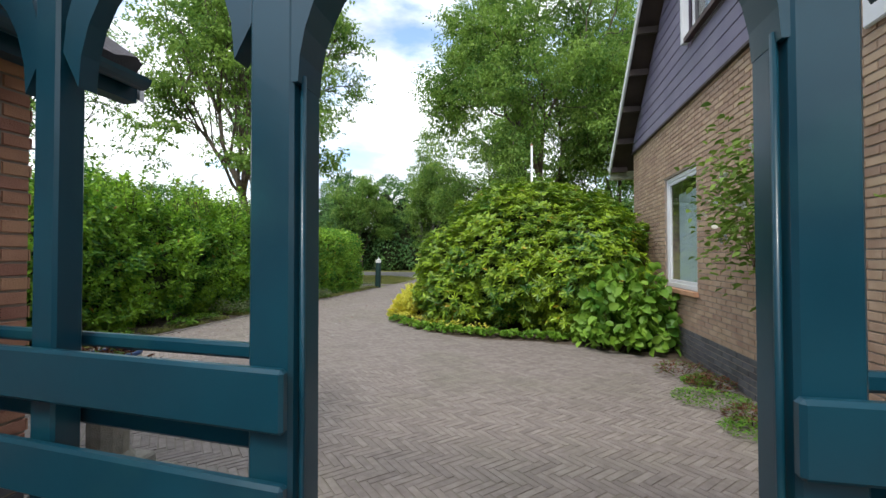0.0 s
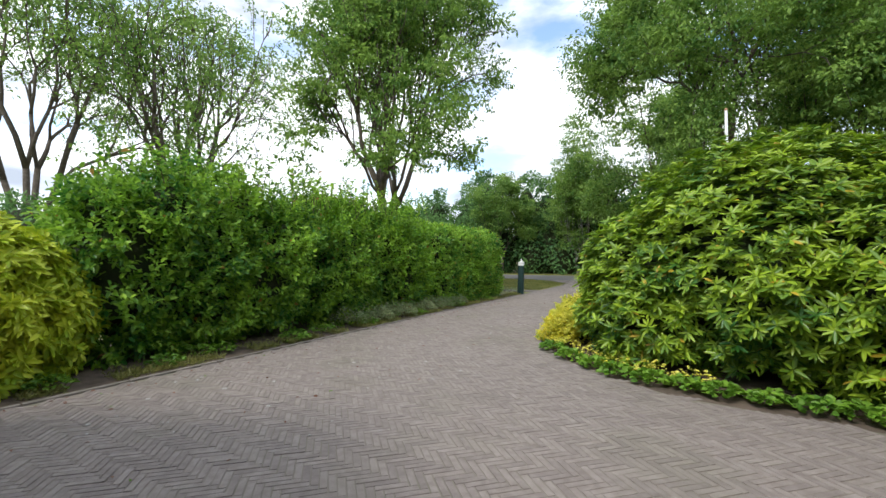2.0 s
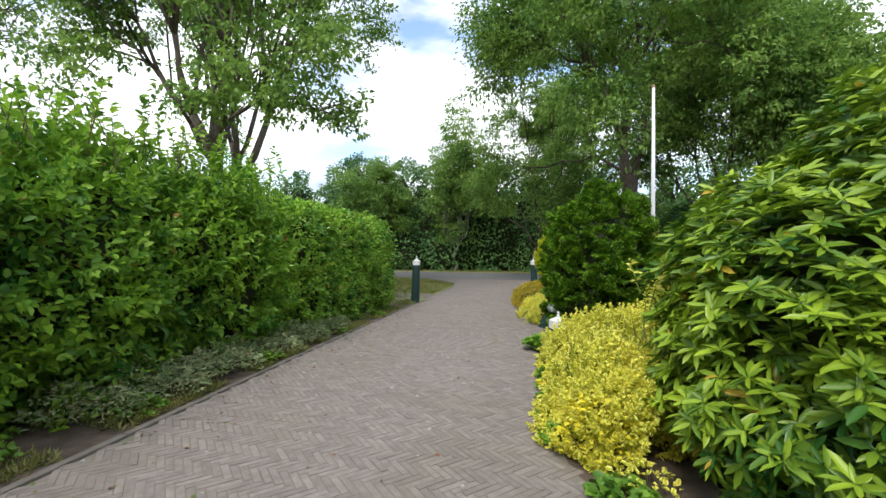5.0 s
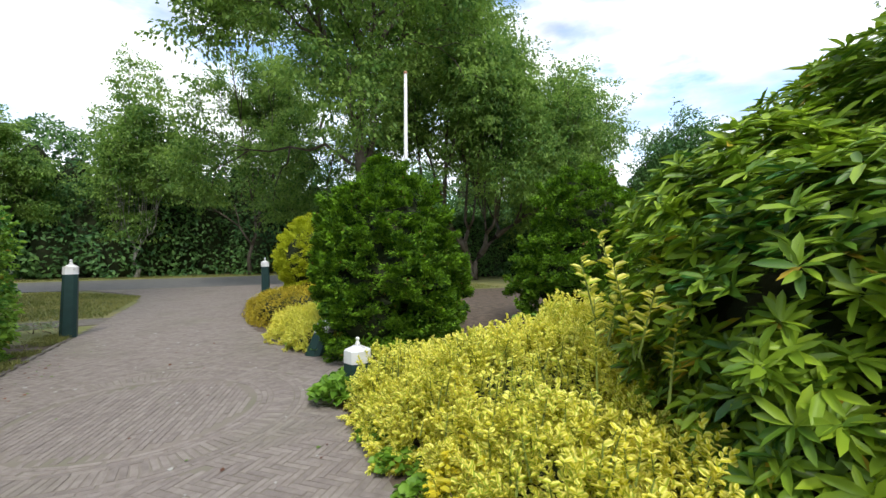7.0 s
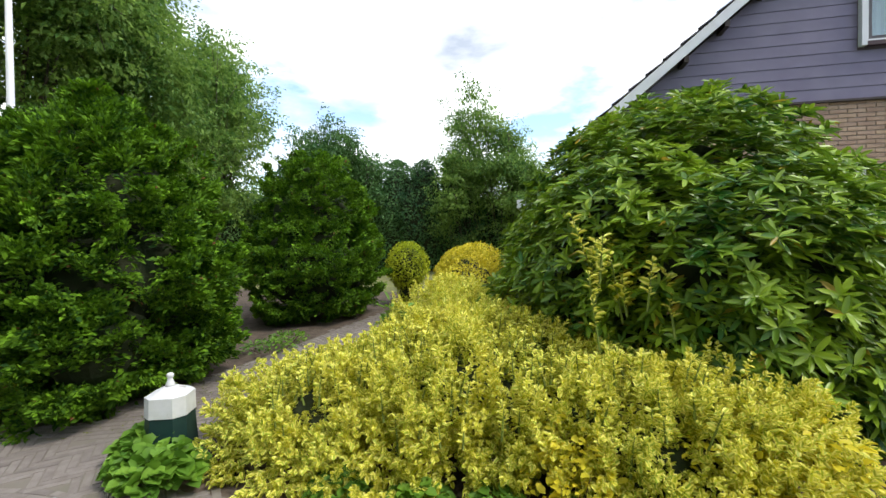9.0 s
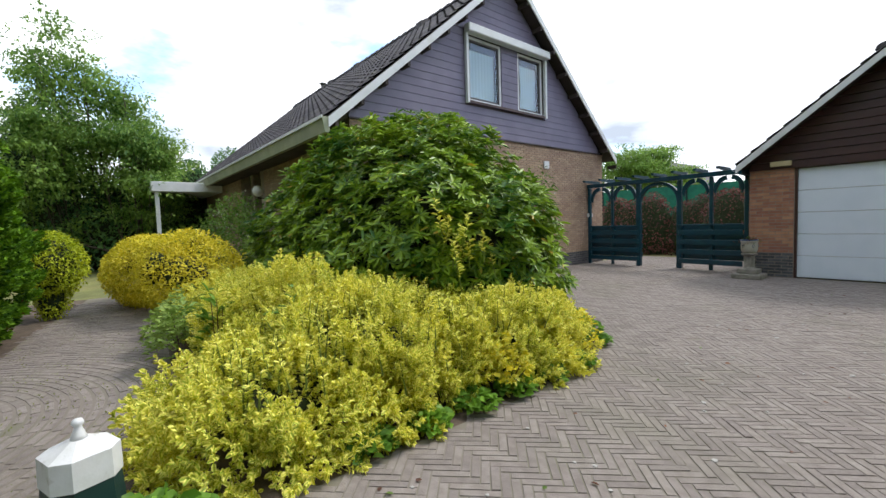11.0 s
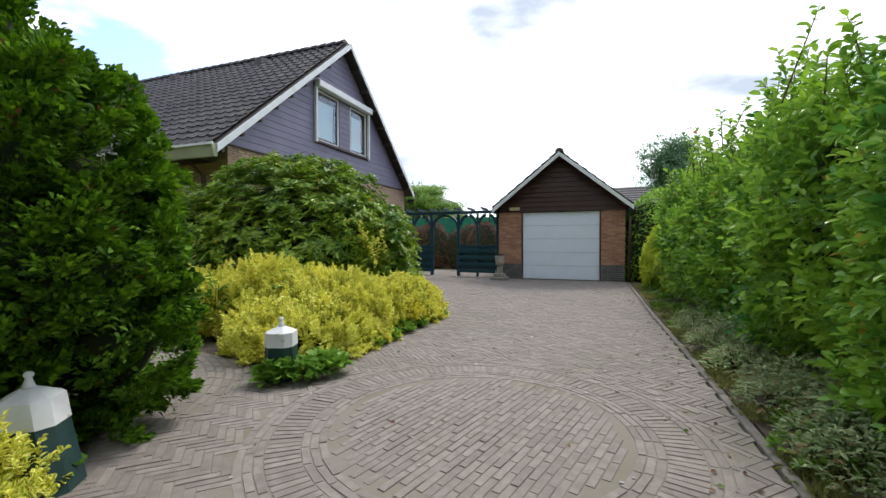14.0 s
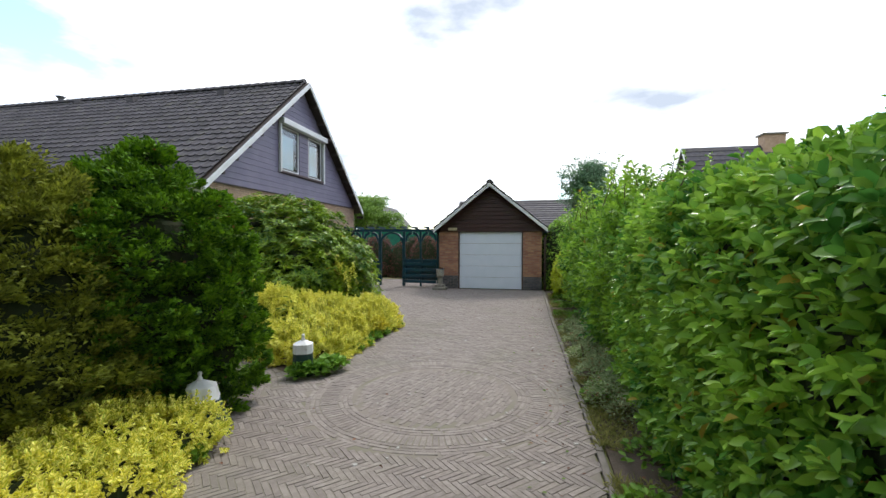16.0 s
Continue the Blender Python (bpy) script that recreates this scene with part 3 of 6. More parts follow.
# front wall, with the porch set back between x -13.9 and -11.45
wall = Shape()
FW = (-9.7, -7.9, 0.95, 2.62)
for a, b, c, d in wall_rows(-11.45, GW - 0.31, -0.3, 3.2, [FW]):
    part("wall", Shape().box(a, b, WY0 + 0.008, WY0 + 0.3, c, d), M_mortar, house)
wall.box(-11.75, -11.45, WY0, -5.6, -0.3, 3.2)
wall.box(-19.8, -13.9, WY0 + 0.008, WY0 + 0.3, -0.3, 3.2)
wall.box(-13.9, -13.6, WY0 + 0.31, -5.6, -0.3, 3.2)
wall.box(-13.6, -11.76, -5.9, -5.6, -0.3, 3.2)
wall.box(-19.8, -19.5, WY0 + 0.31, WY1, -0.3, 3.2)
wall.box(-19.49, GW - 0.31, WY1 - 0.3, WY1, -0.3, 3.2)
part("wall", wall, M_mortar, house)
up = Shape()
for a, b, c, d in wall_rows(EY0 + 0.6, EY1 - 0.6, SID_Z, 7.0, [UW]):
    n = 12
    for i in range(n):
        y0, y1 = a + (b - a) * i / n, a + (b - a) * (i + 1) / n
        t0, t1 = min(d, roof_under(y0)), min(d, roof_under(y1))
        if t0 > c + 0.02 and t1 > c + 0.02:
            up.hexa([(GW - 0.2, y0, c), (GW - 0.02, y0, c), (GW - 0.02, y1, c), (GW - 0.2, y1, c), (GW - 0.2, y0, t0), (GW - 0.02, y0, t0), (GW - 0.02, y1, t1), (GW - 0.2, y1, t1)])
part("gable_backing", up, M_soffit, house, kind="stuff")

# boards of the gable
PITCH = 0.165
z = SID_Z
while z < 7.05:
    zt = z + PITCH - 0.005
    lo0, lo1 = RIDGE_Y - (RIDGE_Z - 0.17 - z) / TAN, RIDGE_Y - (RIDGE_Z - 0.17 - zt) / TAN
    hi0, hi1 = RIDGE_Y + (RIDGE_Z - 0.17 - z) / TANN, RIDGE_Y + (RIDGE_Z - 0.17 - zt) / TANN
    lo0, lo1, hi0, hi1 = max(lo0, WY0 - 0.02), max(lo1, WY0 - 0.02), min(hi0, WY1 + 0.02), min(hi1, WY1 + 0.02)
    pieces = [(lo0, lo1, hi0, hi1)]
    if zt > UW[2] - 0.06 and z < UW[3] + 0.05:
        pieces = [(lo0, lo1, UW[0] - 0.09, UW[0] - 0.09), (UW[1] + 0.09, UW[1] + 0.09, hi0, hi1)]
    for a0, a1, b0, b1 in pieces:
        if b1 - a1 > 0.02:
            s = Shape().hexa([(GW - 0.02, a0, z), (GW + 0.022, a0, z), (GW + 0.022, b0, z), (GW - 0.02, b0, z), (GW - 0.02, a1, zt), (GW + 0.015, a1, zt), (GW + 0.015, b1, zt), (GW - 0.02, b1, zt)])
            part("board", s, M_siding, house)
    z += PITCH
part("drip_trim", Shape().box(GW + 0.001, GW + 0.045, WY0 - 0.02, WY1 + 0.02, SID_Z - 0.035, SID_Z - 0.004), M_soffit, house)

# roof plates, verges, gutter
RX0, RX1 = -20.0, -5.92
T = 0.10
slab("roof_south", [(RX0, EY0, EAVE_Z), (RX1, EY0, EAVE_Z), (RX1, RIDGE_Y, RIDGE_Z), (RX0, RIDGE_Y, RIDGE_Z)], (0, 0, -T), M_soffit, house)
slab("roof_north", [(RX1, EY1, EAVE_Z), (RX0, EY1, EAVE_Z), (RX0, RIDGE_Y + 0.002, RIDGE_Z), (RX1, RIDGE_Y + 0.002, RIDGE_Z)], (0, 0, -T), M_soffit, house)


def barge(y0, z0, y1, z1, x, mat, parent, w=0.17, name="bargeboard", label=""):
    s = Shape().hexa([(x, y0, z0 - w), (x + 0.03, y0, z0 - w), (x + 0.03, y1, z1 - w), (x, y1, z1 - w), (x, y0, z0), (x + 0.03, y0, z0), (x + 0.03, y1, z1), (x, y1, z1)])
    return part(name, s, mat, parent, label)


barge(EY0 - 0.03, EAVE_Z - 0.02, RIDGE_Y, RIDGE_Z, RX1 + 0.002, M_white, house, label="white painted bargeboard")
barge(RIDGE_Y + 0.002, RIDGE_Z, EY1 + 0.03, EAVE_Z - 0.02, RX1 + 0.002, M_white, house, label="white painted bargeboard")
for i in range(9):
    yy = RIDGE_Y - 0.5 - i * 0.52
    for y_, sgn in ((yy, 1), (2 * RIDGE_Y - yy, -1)):
        zz = roof_under(y_, 0.2)
        part("purlin_end", Shape().box(GW + 0.03, RX1, y_ - 0.03, y_ + 0.03, zz - 0.06, zz + 0.04), M_soffit, house)
part("soffit", Shape().box(RX0, GW - 0.31, EY0 + 0.02, WY0 + 0.007, EAVE_Z - 0.24, EAVE_Z - 0.215), M_soffit, house)
part("gutter", Shape().hexa([(RX0, EY0 - 0.09, EAVE_Z - 0.27), (RX1, EY0 - 0.09, EAVE_Z - 0.27), (RX1, EY0 - 0.005, EAVE_Z - 0.27), (RX0, EY0 - 0.005, EAVE_Z - 0.27), (RX0, EY0 - 0.14, EAVE_Z - 0.01), (RX1, EY0 - 0.14, EAVE_Z - 0.01), (RX1, EY0 - 0.005, EAVE_Z - 0.01), (RX0, EY0 - 0.005, EAVE_Z - 0.01)]), M_olive, house, "weathered olive-white box gutter")
part("gutter_lip", Shape().box(RX0, RX1 + 0.03, EY0 - 0.16, EY0 - 0.141, EAVE_Z - 0.05, EAVE_Z + 0.0), M_white, house)
part("downpipe", Shape().tube([(-6.9, EY0 - 0.05, EAVE_Z - 0.14), (-6.9, WY0 - 0.06, EAVE_Z - 0.5), (-6.9, WY0 - 0.06, 0.0)], [0.035] * 3), M_copper, house)


def window(name, house_, x0, x1, y0, y1, z0, z1, axis, out, sashes, frame_mat=M_white, label="", curtain=True, fw=0.06):
    """A framed window in a wall; axis: the way the wall runs ("x" or "y"); out: +1 or -1, the way it looks; sashes: shares of the width."""
    w = thing(name, x0, y0, z0, label=label)
    held(w, house_)
    w.matrix_basis = Matrix.Translation((x0, y0, z0))
    a0, a1 = (y0, y1) if axis == "y" else (x0, x1)
    c = x0 if axis == "y" else y0

    def bx(u0, u1, v0, v1, d0, d1):
        lo, hi = sorted((c + out * d0, c + out * d1))
        return Shape().box(lo, hi, u0, u1, v0, v1) if axis == "y" else Shape().box(u0, u1, lo, hi, v0, v1)

    def add(nm, shp, mat, bevel=0.0):
        return held(part(nm, shp, mat, None, "", bevel), w)
    add("window_frame", bx(a0, a1, z0, z0 + fw, -0.09, -0.03), frame_mat, 0.004)
    add("window_frame", bx(a0, a1, z1 - fw, z1, -0.09, -0.03), frame_mat, 0.004)
    at = a0
    n = len(sashes)
    for i, share in enumerate(sashes):
        b = at + (a1 - a0) * share
        l, r = at + (fw if i == 0 else fw / 2), b - (fw if i == n - 1 else fw / 2)
        add("stile", bx(at if i == 0 else at - fw / 2, l, z0 + fw, z1 - fw, -0.09, -0.03), frame_mat, 0.004)
        if i == n - 1:
            add("stile", bx(r, b, z0 + fw, z1 - fw, -0.09, -0.03), frame_mat, 0.004)
        for q in ((l, l + 0.045, z0 + fw, z1 - fw), (r - 0.045, r, z0 + fw, z1 - fw), (l + 0.045, r - 0.045, z0 + fw, z0 + fw + 0.045), (l + 0.045, r - 0.045, z1 - fw - 0.045, z1 - fw)):
            add("sash", bx(*q, -0.075, -0.04), frame_mat if z0 < 3 else M_plinth, 0.003)
        pane = add("pane", bx(l + 0.045, r - 0.045, z0 + fw + 0.045, z1 - fw - 0.045, -0.062, -0.056), M_glass)
        pane.visible_shadow = False
        if curtain:
            s = Shape()
            m = 30
            pts = [(l + 0.05 + (r - l - 0.1) * j / m, -0.17 + 0.003 * math.sin(j * 1.9)) for j in range(m + 1)]
            rows = [[((c + out * d, u, zz) if axis == "y" else (u, c + out * d, zz)) for u, d in pts] for zz in (z0 + fw, z1 - fw - 0.17)]
            s.ring(rows, closed=False, caps=False)
            add("net_curtain", s, M_curtain)
        at = b
    add("room_dark", bx(a0, a1, z0, z1, -0.27, -0.25), M_soffit)
    return w


window("window_1", house, GW, GW, SW[0], SW[1], SW[2], SW[3], "y", 1, [1.0], label="white framed window with net curtain")
part("window_sill", Shape().box(GW + 0.002, GW + 0.06, SW[0] - 0.05, SW[1] + 0.05, SW[2] - 0.065, SW[2] - 0.002), M_brick_red, house, "red brick sill", 0.006)
for ya, yb in ((UW[0], UW[0] + 1.12), (UW[1] - 0.98, UW[1])):
    window("window_2", house, GW + 0.03, GW + 0.03, ya, yb, UW[2], UW[3] - 0.02, "y", 1, [1.0], label="white framed gable window with net curtain")
for k in range(9):
    zz = UW[2] + k * PITCH
    part("board", Shape().box(GW - 0.02, GW + 0.02, UW[0] + 1.13, UW[1] - 0.99, zz, min(zz + PITCH - 0.012, UW[3])), M_siding, house)
part("shutter_box", Shape().box(GW + 0.03, GW + 0.23, UW[0] - 0.1, UW[1] + 0.1, UW[3] - 0.02, UW[3] + 0.17), M_white, house, "white roller shutter box", 0.02)
for y_ in (UW[0] - 0.09, UW[1] + 0.02):
    part("shutter_rail", Shape().box(GW + 0.03, GW + 0.11, y_, y_ + 0.07, UW[2] - 0.06, UW[3] - 0.022), M_white, house, bevel=0.005)
part("window_sill", Shape().box(GW + 0.03, GW + 0.10, UW[0] - 0.01, UW[1] + 0.01, UW[2] - 0.06, UW[2] - 0.003), M_dark_wood, house)
window("window_3", house, FW[0], FW[1], WY0, WY0, FW[2], FW[3], "x", -1, [0.4, 0.6], label="white framed front window with roller shutter box")
door = part("front_door", Shape().box(-13.0, -12.0, -5.955, -5.902, 0.0, 2.15), M_dark_wood, house, "dark brown wooden front door", 0.006)
part("door_frame", Shape().box(-11.99, -11.765, -5.98, -5.902, 0.0, 2.5), M_white, house, "white door frame post")
lamp = thing("wall_lamp", -11.0, WY0 - 0.2, 2.2, "white globe lamp on a dark bracket on the brick wall", "wall lamp")
part("globe", Shape().lathe(-11.1, WY0 - 0.28, [(0.02, 2.21), (0.08, 2.23), (0.13, 2.29), (0.15, 2.36), (0.13, 2.43), (0.08, 2.49), (0.02, 2.51)], 16), M_globe, lamp, smooth=True)
part("bracket", Shape().tube([(-11.1, WY0 + 0.0, 2.17), (-11.1, WY0 - 0.28, 2.17), (-11.1, WY0 - 0.28, 2.215)], [0.02, 0.02, 0.03]), M_soffit, lamp)
vent = tagged(part("wall_vent", Shape().box(GW, GW + 0.035, -1.5, -1.28, 2.72, 2.92), M_white, None, "white square vent cover on the brick gable", 0.01), category="vent")
bell = tagged(part("wall_socket", Shape().box(GW, GW + 0.08, 0.56, 0.78, 1.38, 1.5), M_white, None, "small white box fitting on the brick gable", 0.015), category="socket box")


# ---- garage ----
garage = thing("garage", 0, 3, label="small brick garage with brown boarded gable and white sectional door", category="garage")
GX0, GX1, GD = -2.0, 1.93, 6.2
GE, GR = 2.33, 4.05            # height of eaves and ridge
wall = Shape()
for a, b, c, d in wall_rows(GX0 + 0.008, GX1 - 0.008, -0.3, 2.30, [(-1.2, 1.2, -0.31, 2.2)]):
    wall.box(a, b, 0.008, 0.2, c, d)
wall.box(GX0 + 0.008, GX0 + 0.2, 0.2, GD, -0.3, 2.30)
wall.box(GX1 - 0.2, GX1 - 0.008, 0.2, GD, -0.3, 2.30)
wall.box(GX0 + 0.2, GX1 - 0.2, GD - 0.2, GD, -0.3, 2.30)
part("wall_garage", wall, M_mortar, garage)
GT = (GR - GE) / 2.12
z, i = 2.22, 0
while z < GR - 0.2:
    zt = z + 0.155
    h0, h1 = (GR - 0.08 - z) / GT - 0.0, (GR - 0.08 - zt) / GT
    h0, h1 = min(h0, 2.0), min(h1, 2.0)
    if h1 > 0.03:
        s = Shape().hexa([(-h0, -0.05, z), (h0, -0.05, z), (h0, 0.007, z), (-h0, 0.007, z), (-h1, -0.03, zt - 0.012), (h1, -0.03, zt - 0.012), (h1, 0.007, zt - 0.012), (-h1, 0.007, zt - 0.012)])
        part("board", s, M_dark_wood, garage)
    z, i = zt, i + 1
slab("gable_backing", [(-1.98, 0.01, 2.301), (1.9, 0.01, 2.301), (0, 0.01, GR - 0.12)], (0, 0.15, 0), M_soffit, garage)
for k in range(5):
    z0 = 0.02 + k * 0.437
    p_ = part("door_panel", Shape().box(-1.195, 1.195, 0.05, 0.09, z0, z0 + 0.43), M_door_white, garage, "white ribbed garage door panel" if k == 0 else "", 0.006)
    for q in (0.145, 0.29):
        part("rib", Shape().box(-1.17, 1.17, 0.046, 0.052, z0 + q, z0 + q + 0.004), M_door_white, garage)
part("door_seal", Shape().box(-1.195, 1.195, 0.055, 0.085, 0.0, 0.018), M_soffit, garage)
part("door_head", Shape().box(-1.25, 1.25, -0.01, 0.045, 2.2, 2.218), M_soffit, garage)
for x_ in (-1.235, 1.197):
    part("door_jamb", Shape().box(x_, x_ + 0.038, -0.004, 0.08, 0, 2.199), M_dark_wood, garage)
lab = part("garage_lamp", Shape().box(-1.62, -1.28, -0.13, -0.052, 2.27, 2.37), material("cream_plastic", (0.55, 0.47, 0.28), (0.5, 0.43, 0.25), 5, 0.5), None, "cream rectangular lamp under the garage gable", 0.01)
tagged(lab, category="outdoor lamp")
for sg in (-1, 1):
    slab("roof_plate", [(0.002 * sg, -0.4, GR), (2.12 * sg, -0.4, GE), (2.12 * sg, GD + 0.3, GE), (0.002 * sg, GD + 0.3, GR)], (0, 0, -0.07), M_soffit, garage)
    s = Shape().hexa([(0.001 * sg, -0.43, GR - 0.13), (2.14 * sg, -0.43, GE - 0.15), (2.14 * sg, -0.402, GE - 0.15), (0.001 * sg, -0.402, GR - 0.13), (0.001 * sg, -0.43, GR), (2.14 * sg, -0.43, GE - 0.01), (2.14 * sg, -0.402, GE - 0.01), (0.001 * sg, -0.402, GR)])
    part("bargeboard", s, M_white, garage, "white painted bargeboard")
    part("eaves_board", Shape().box(*sorted((2.04 * sg, 2.125 * sg)), -0.4, GD + 0.3, GE - 0.16, GE - 0.075), M_green, garage)
    g = Shape().ring([[((2.13 + 0.055 + 0.055 * math.cos(a_)) * sg, y_, GE - 0.05 + 0.055 * math.sin(a_)) for a_ in (math.pi + j * math.pi / 8 for j in range(9))] + [((2.13 + 0.055 + 0.045 * math.cos(a_)) * sg, y_, GE - 0.05 + 0.045 * math.sin(a_)) for a_ in (2 * math.pi - j * math.pi / 8 for j in range(9))] for y_ in (-0.38, GD + 0.3)])
    part("gutter", g, M_green, garage)
    dp = Shape().tube([(2.18 * sg, 0.3 if sg < 0 else -0.15, GE - 0.1), (2.05 * sg, 0.32 if sg < 0 else -0.1, GE - 0.35), (2.05 * sg, 0.32 if sg < 0 else -0.1, 0.0)], [0.04] * 3, 10)
    part("downpipe", dp, M_copper, garage, "brown downpipe with collars", smooth=True)
    for zz in (1.0, 1.85):
        part("pipe_collar", Shape().lathe(2.05 * sg, 0.32 if sg < 0 else -0.1, [(0.046, zz), (0.05, zz + 0.015), (0.046, zz + 0.03), (0.05, zz + 0.045), (0.046, zz + 0.06)], 12), M_copper, garage)


# ---- garden gate and pergola ----
GY = 0.62
fence = thing("garden_gate_screen", -4.2, GY, label="dark green painted timber screen with an arched garden gateway", category="gate")
SLANT = -0.094                  # the panel beside the garage runs slightly askew


def screen_y(x):
    return GY + (SLANT * (x + 3.66) if x > -3.6 else 0.0)


def board(xa, xb, off, thick, z0, z1, name="rail_board"):
    """A board along the screen from xa to xb, its near face off from the screen's middle line."""
    ya, yb = screen_y(xa) + off, screen_y(xb) + off
    if xb > -3.6:
        ya = GY + off + SLANT * (xa + 3.66)
    part(name, Shape().hexa([(xa, ya, z0), (xb, yb, z0), (xb, yb + thick, z0), (xa, ya + thick, z0), (xa, ya, z1), (xb, yb, z1), (xb, yb + thick, z1), (xa, ya + thick, z1)]), M_green, fence, bevel=0.008)


POSTS = [(-6.17, 0.09), (-5.45, 0.07), (-4.687, 0.11), (-3.637, 0.106), (-2.90, 0.08), (-2.16, 0.09)]
for x_, w_ in POSTS:
    part("post", Shape().box(x_ - w_ / 2, x_ + w_ / 2, screen_y(x_) - w_ / 2, screen_y(x_) + w_ / 2, 0.0, 2.24), M_green, fence, bevel=0.008)
for xa, xb in ((-6.15, -4.622), (-3.69, -2.17)):
    for k in range(4):
        z0 = 0.27 + k * 0.24
        board(xa, xb, 0.057, 0.03, z0 - 0.02, z0 + 0.115)
        board(xa + 0.05, xb - 0.05, -0.09, 0.03, z0 - 0.135, z0 - 0.012)
    board(xa + 0.05, xb - 0.05, -0.09, 0.03, 1.08, 1.12)
for xa, xb in ((-4.632, -4.622), (-3.70, -3.69)):
    part("gate_stop", Shape().box(xa, xb, GY - 0.053, GY + 0.015, 0.02, 1.75), M_green, fence, bevel=0.006)
    xc = xb if xb < -4 else xa
    part("gate_moulding", Shape().tube([(xc, GY + 0.025, 0.02), (xc, GY + 0.025, 0.9), (xc, GY + 0.025, 1.74)], [0.007, 0.007, 0.007], 8), M_green, fence, smooth=True)
part("beam", Shape().hexa([(-6.23, GY - 0.04, 2.241), (-2.1, GY - 0.19, 2.241), (-2.1, GY - 0.11, 2.241), (-6.23, GY + 0.04, 2.241), (-6.23, GY - 0.04, 2.35), (-2.1, GY - 0.19, 2.35), (-2.1, GY - 0.11, 2.35), (-6.23, GY + 0.04, 2.35)]), M_green, fence, bevel=0.006)
for k in range(9):
    x_ = -6.1 + k * 0.49
    part("rafter", Shape().hexa([(x_ - 0.03, GY - 0.42, 2.40), (x_ + 0.03, GY - 0.42, 2.40), (x_ + 0.03, GY + 0.4, 2.351), (x_ - 0.03, GY + 0.4, 2.351), (x_ - 0.03, GY - 0.42, 2.45), (x_ + 0.03, GY - 0.42, 2.45), (x_ + 0.03, GY + 0.4, 2.45), (x_ - 0.03, GY + 0.4, 2.45)]), M_green, fence)


def arch(x0, x1, z0, z1, wide=0.085, deep=0.05):
    """The curved head of the gateway, as a flat bow from post to post."""
    s = Shape()
    rings = []
    c, r, h = (x0 + x1) / 2, (x1 - x0) / 2 - 0.001, z1 - z0
    for j in range(25):
        a = math.pi * j / 24
        ux, uz = math.cos(a), math.sin(a)
        i_, o_ = (c - (r + wide) * ux, z0 + h * uz), (c - r * ux, z0 + (h - wide) * uz)
        rings.append([(i_[0], GY - deep, i_[1]), (i_[0], GY + deep, i_[1]), (o_[0], GY + deep, o_[1]), (o_[0], GY - deep, o_[1])])
    return s.ring(rings)


part("arch", arch(-4.622, -3.70, 1.72, 2.24, 0.08, 0.050), M_green, fence, "dark green curved gateway head")
for xa, dx in ((-6.12, 0.28), (-5.49, -0.25), (-5.41, 0.25), (-4.75, -0.28), (-3.575, 0.28), (-2.945, -0.26), (-2.855, 0.26), (-2.21, -0.24)):
    rings = []
    for j in range(7):
        a_ = math.pi / 2 * j / 6
        px, pz, qx, qz = xa + dx * (1 - math.cos(a_)), 1.86 + 0.34 * math.sin(a_), xa + dx * 0.08 + (dx * 0.92) * (1 - math.cos(a_)), 1.80 + 0.34 * math.sin(a_)
        ym = screen_y(xa)
        rings.append([(px, ym - 0.025, pz + 0.04), (px, ym + 0.025, pz + 0.04), (qx + dx * 0.12, ym + 0.025, qz), (qx + dx * 0.12, ym - 0.025, qz)])
    part("brace", Shape().ring(rings), M_green, fence)


# ---- bollards, pole, pots ----
def bollard(x, y, h, lean=(0, 0), turn=20, s=0.12, label=""):
    t = thing("bollard", x, y, label=label, category="bollard post", group="painted posts along the drive")
    cs = [(-s, -s), (s, -s), (s, s), (-s, s)]
    m = Matrix.Rotation(radians(turn), 3, "Z")

    def sq(k, z):
        out = []
        for a, b in ((-1, -0.55), (-0.55, -1), (0.55, -1), (1, -0.55), (1, 0.55), (0.55, 1), (-0.55, 1), (-1, 0.55)):
            p = m @ Vector((a * s * k, b * s * k, 0))
            out.append((x + p.x + lean[0] * z, y + p.y + lean[1] * z, z))
        return out
    part("shaft", Shape().ring([sq(1.15, 0.0), sq(1.0, h - 0.255)]), M_post, t, "dark green painted timber shaft")
    part("cap", Shape().ring([sq(1.04, h - 0.254), sq(1.02, h - 0.13), sq(0.28, h - 0.085)]), M_bollard_white, t, "white painted faceted cap")
    k = h - 0.085
    cx, cy = x + lean[0] * k, y + lean[1] * k
    part("knob", Shape().lathe(cx, cy, [(0.032, k - 0.004), (0.024, k + 0.02), (0.015, k + 0.045), (0.014, k + 0.052), (0.021, k + 0.06), (0.022, k + 0.072), (0.016, k + 0.082), (0.004, k + 0.086)], 12), M_bollard_white, t, smooth=True)
    return t


bollard(-1.5, -10.98, 0.55, label="short dark green post with a white cap beside the front path")
bollard(-1.39, -12.76, 0.56, (-0.36, 0.04), 35, label="short dark green post with a white cap, leaning against golden shrubs")
bollard(2.16, -15.95, 1.33, (-0.03, 0), 5, 0.10, "tall dark green post with a white cap at the drive entrance")
bollard(-1.22, -19.85, 1.27, (0.02, 0), 5, 0.10, "tall dark green post with a white cap by the road")
pole = thing("flagpole", -4.45, -17.0, label="white flagpole with a reddish top", category="flagpole")
part("shaft", Shape().tube([(-4.45, -17.0, 0), (-4.45, -17.0, 3), (-4.45, -17.0, 6.12)], [0.06, 0.055, 0.04], 12), M_pole, pole, smooth=True)
part("finial", Shape().lathe(-4.45, -17.0, [(0.05, 6.121), (0.055, 6.15), (0.03, 6.19), (0.01, 6.2)], 10), M_brick_red, pole)
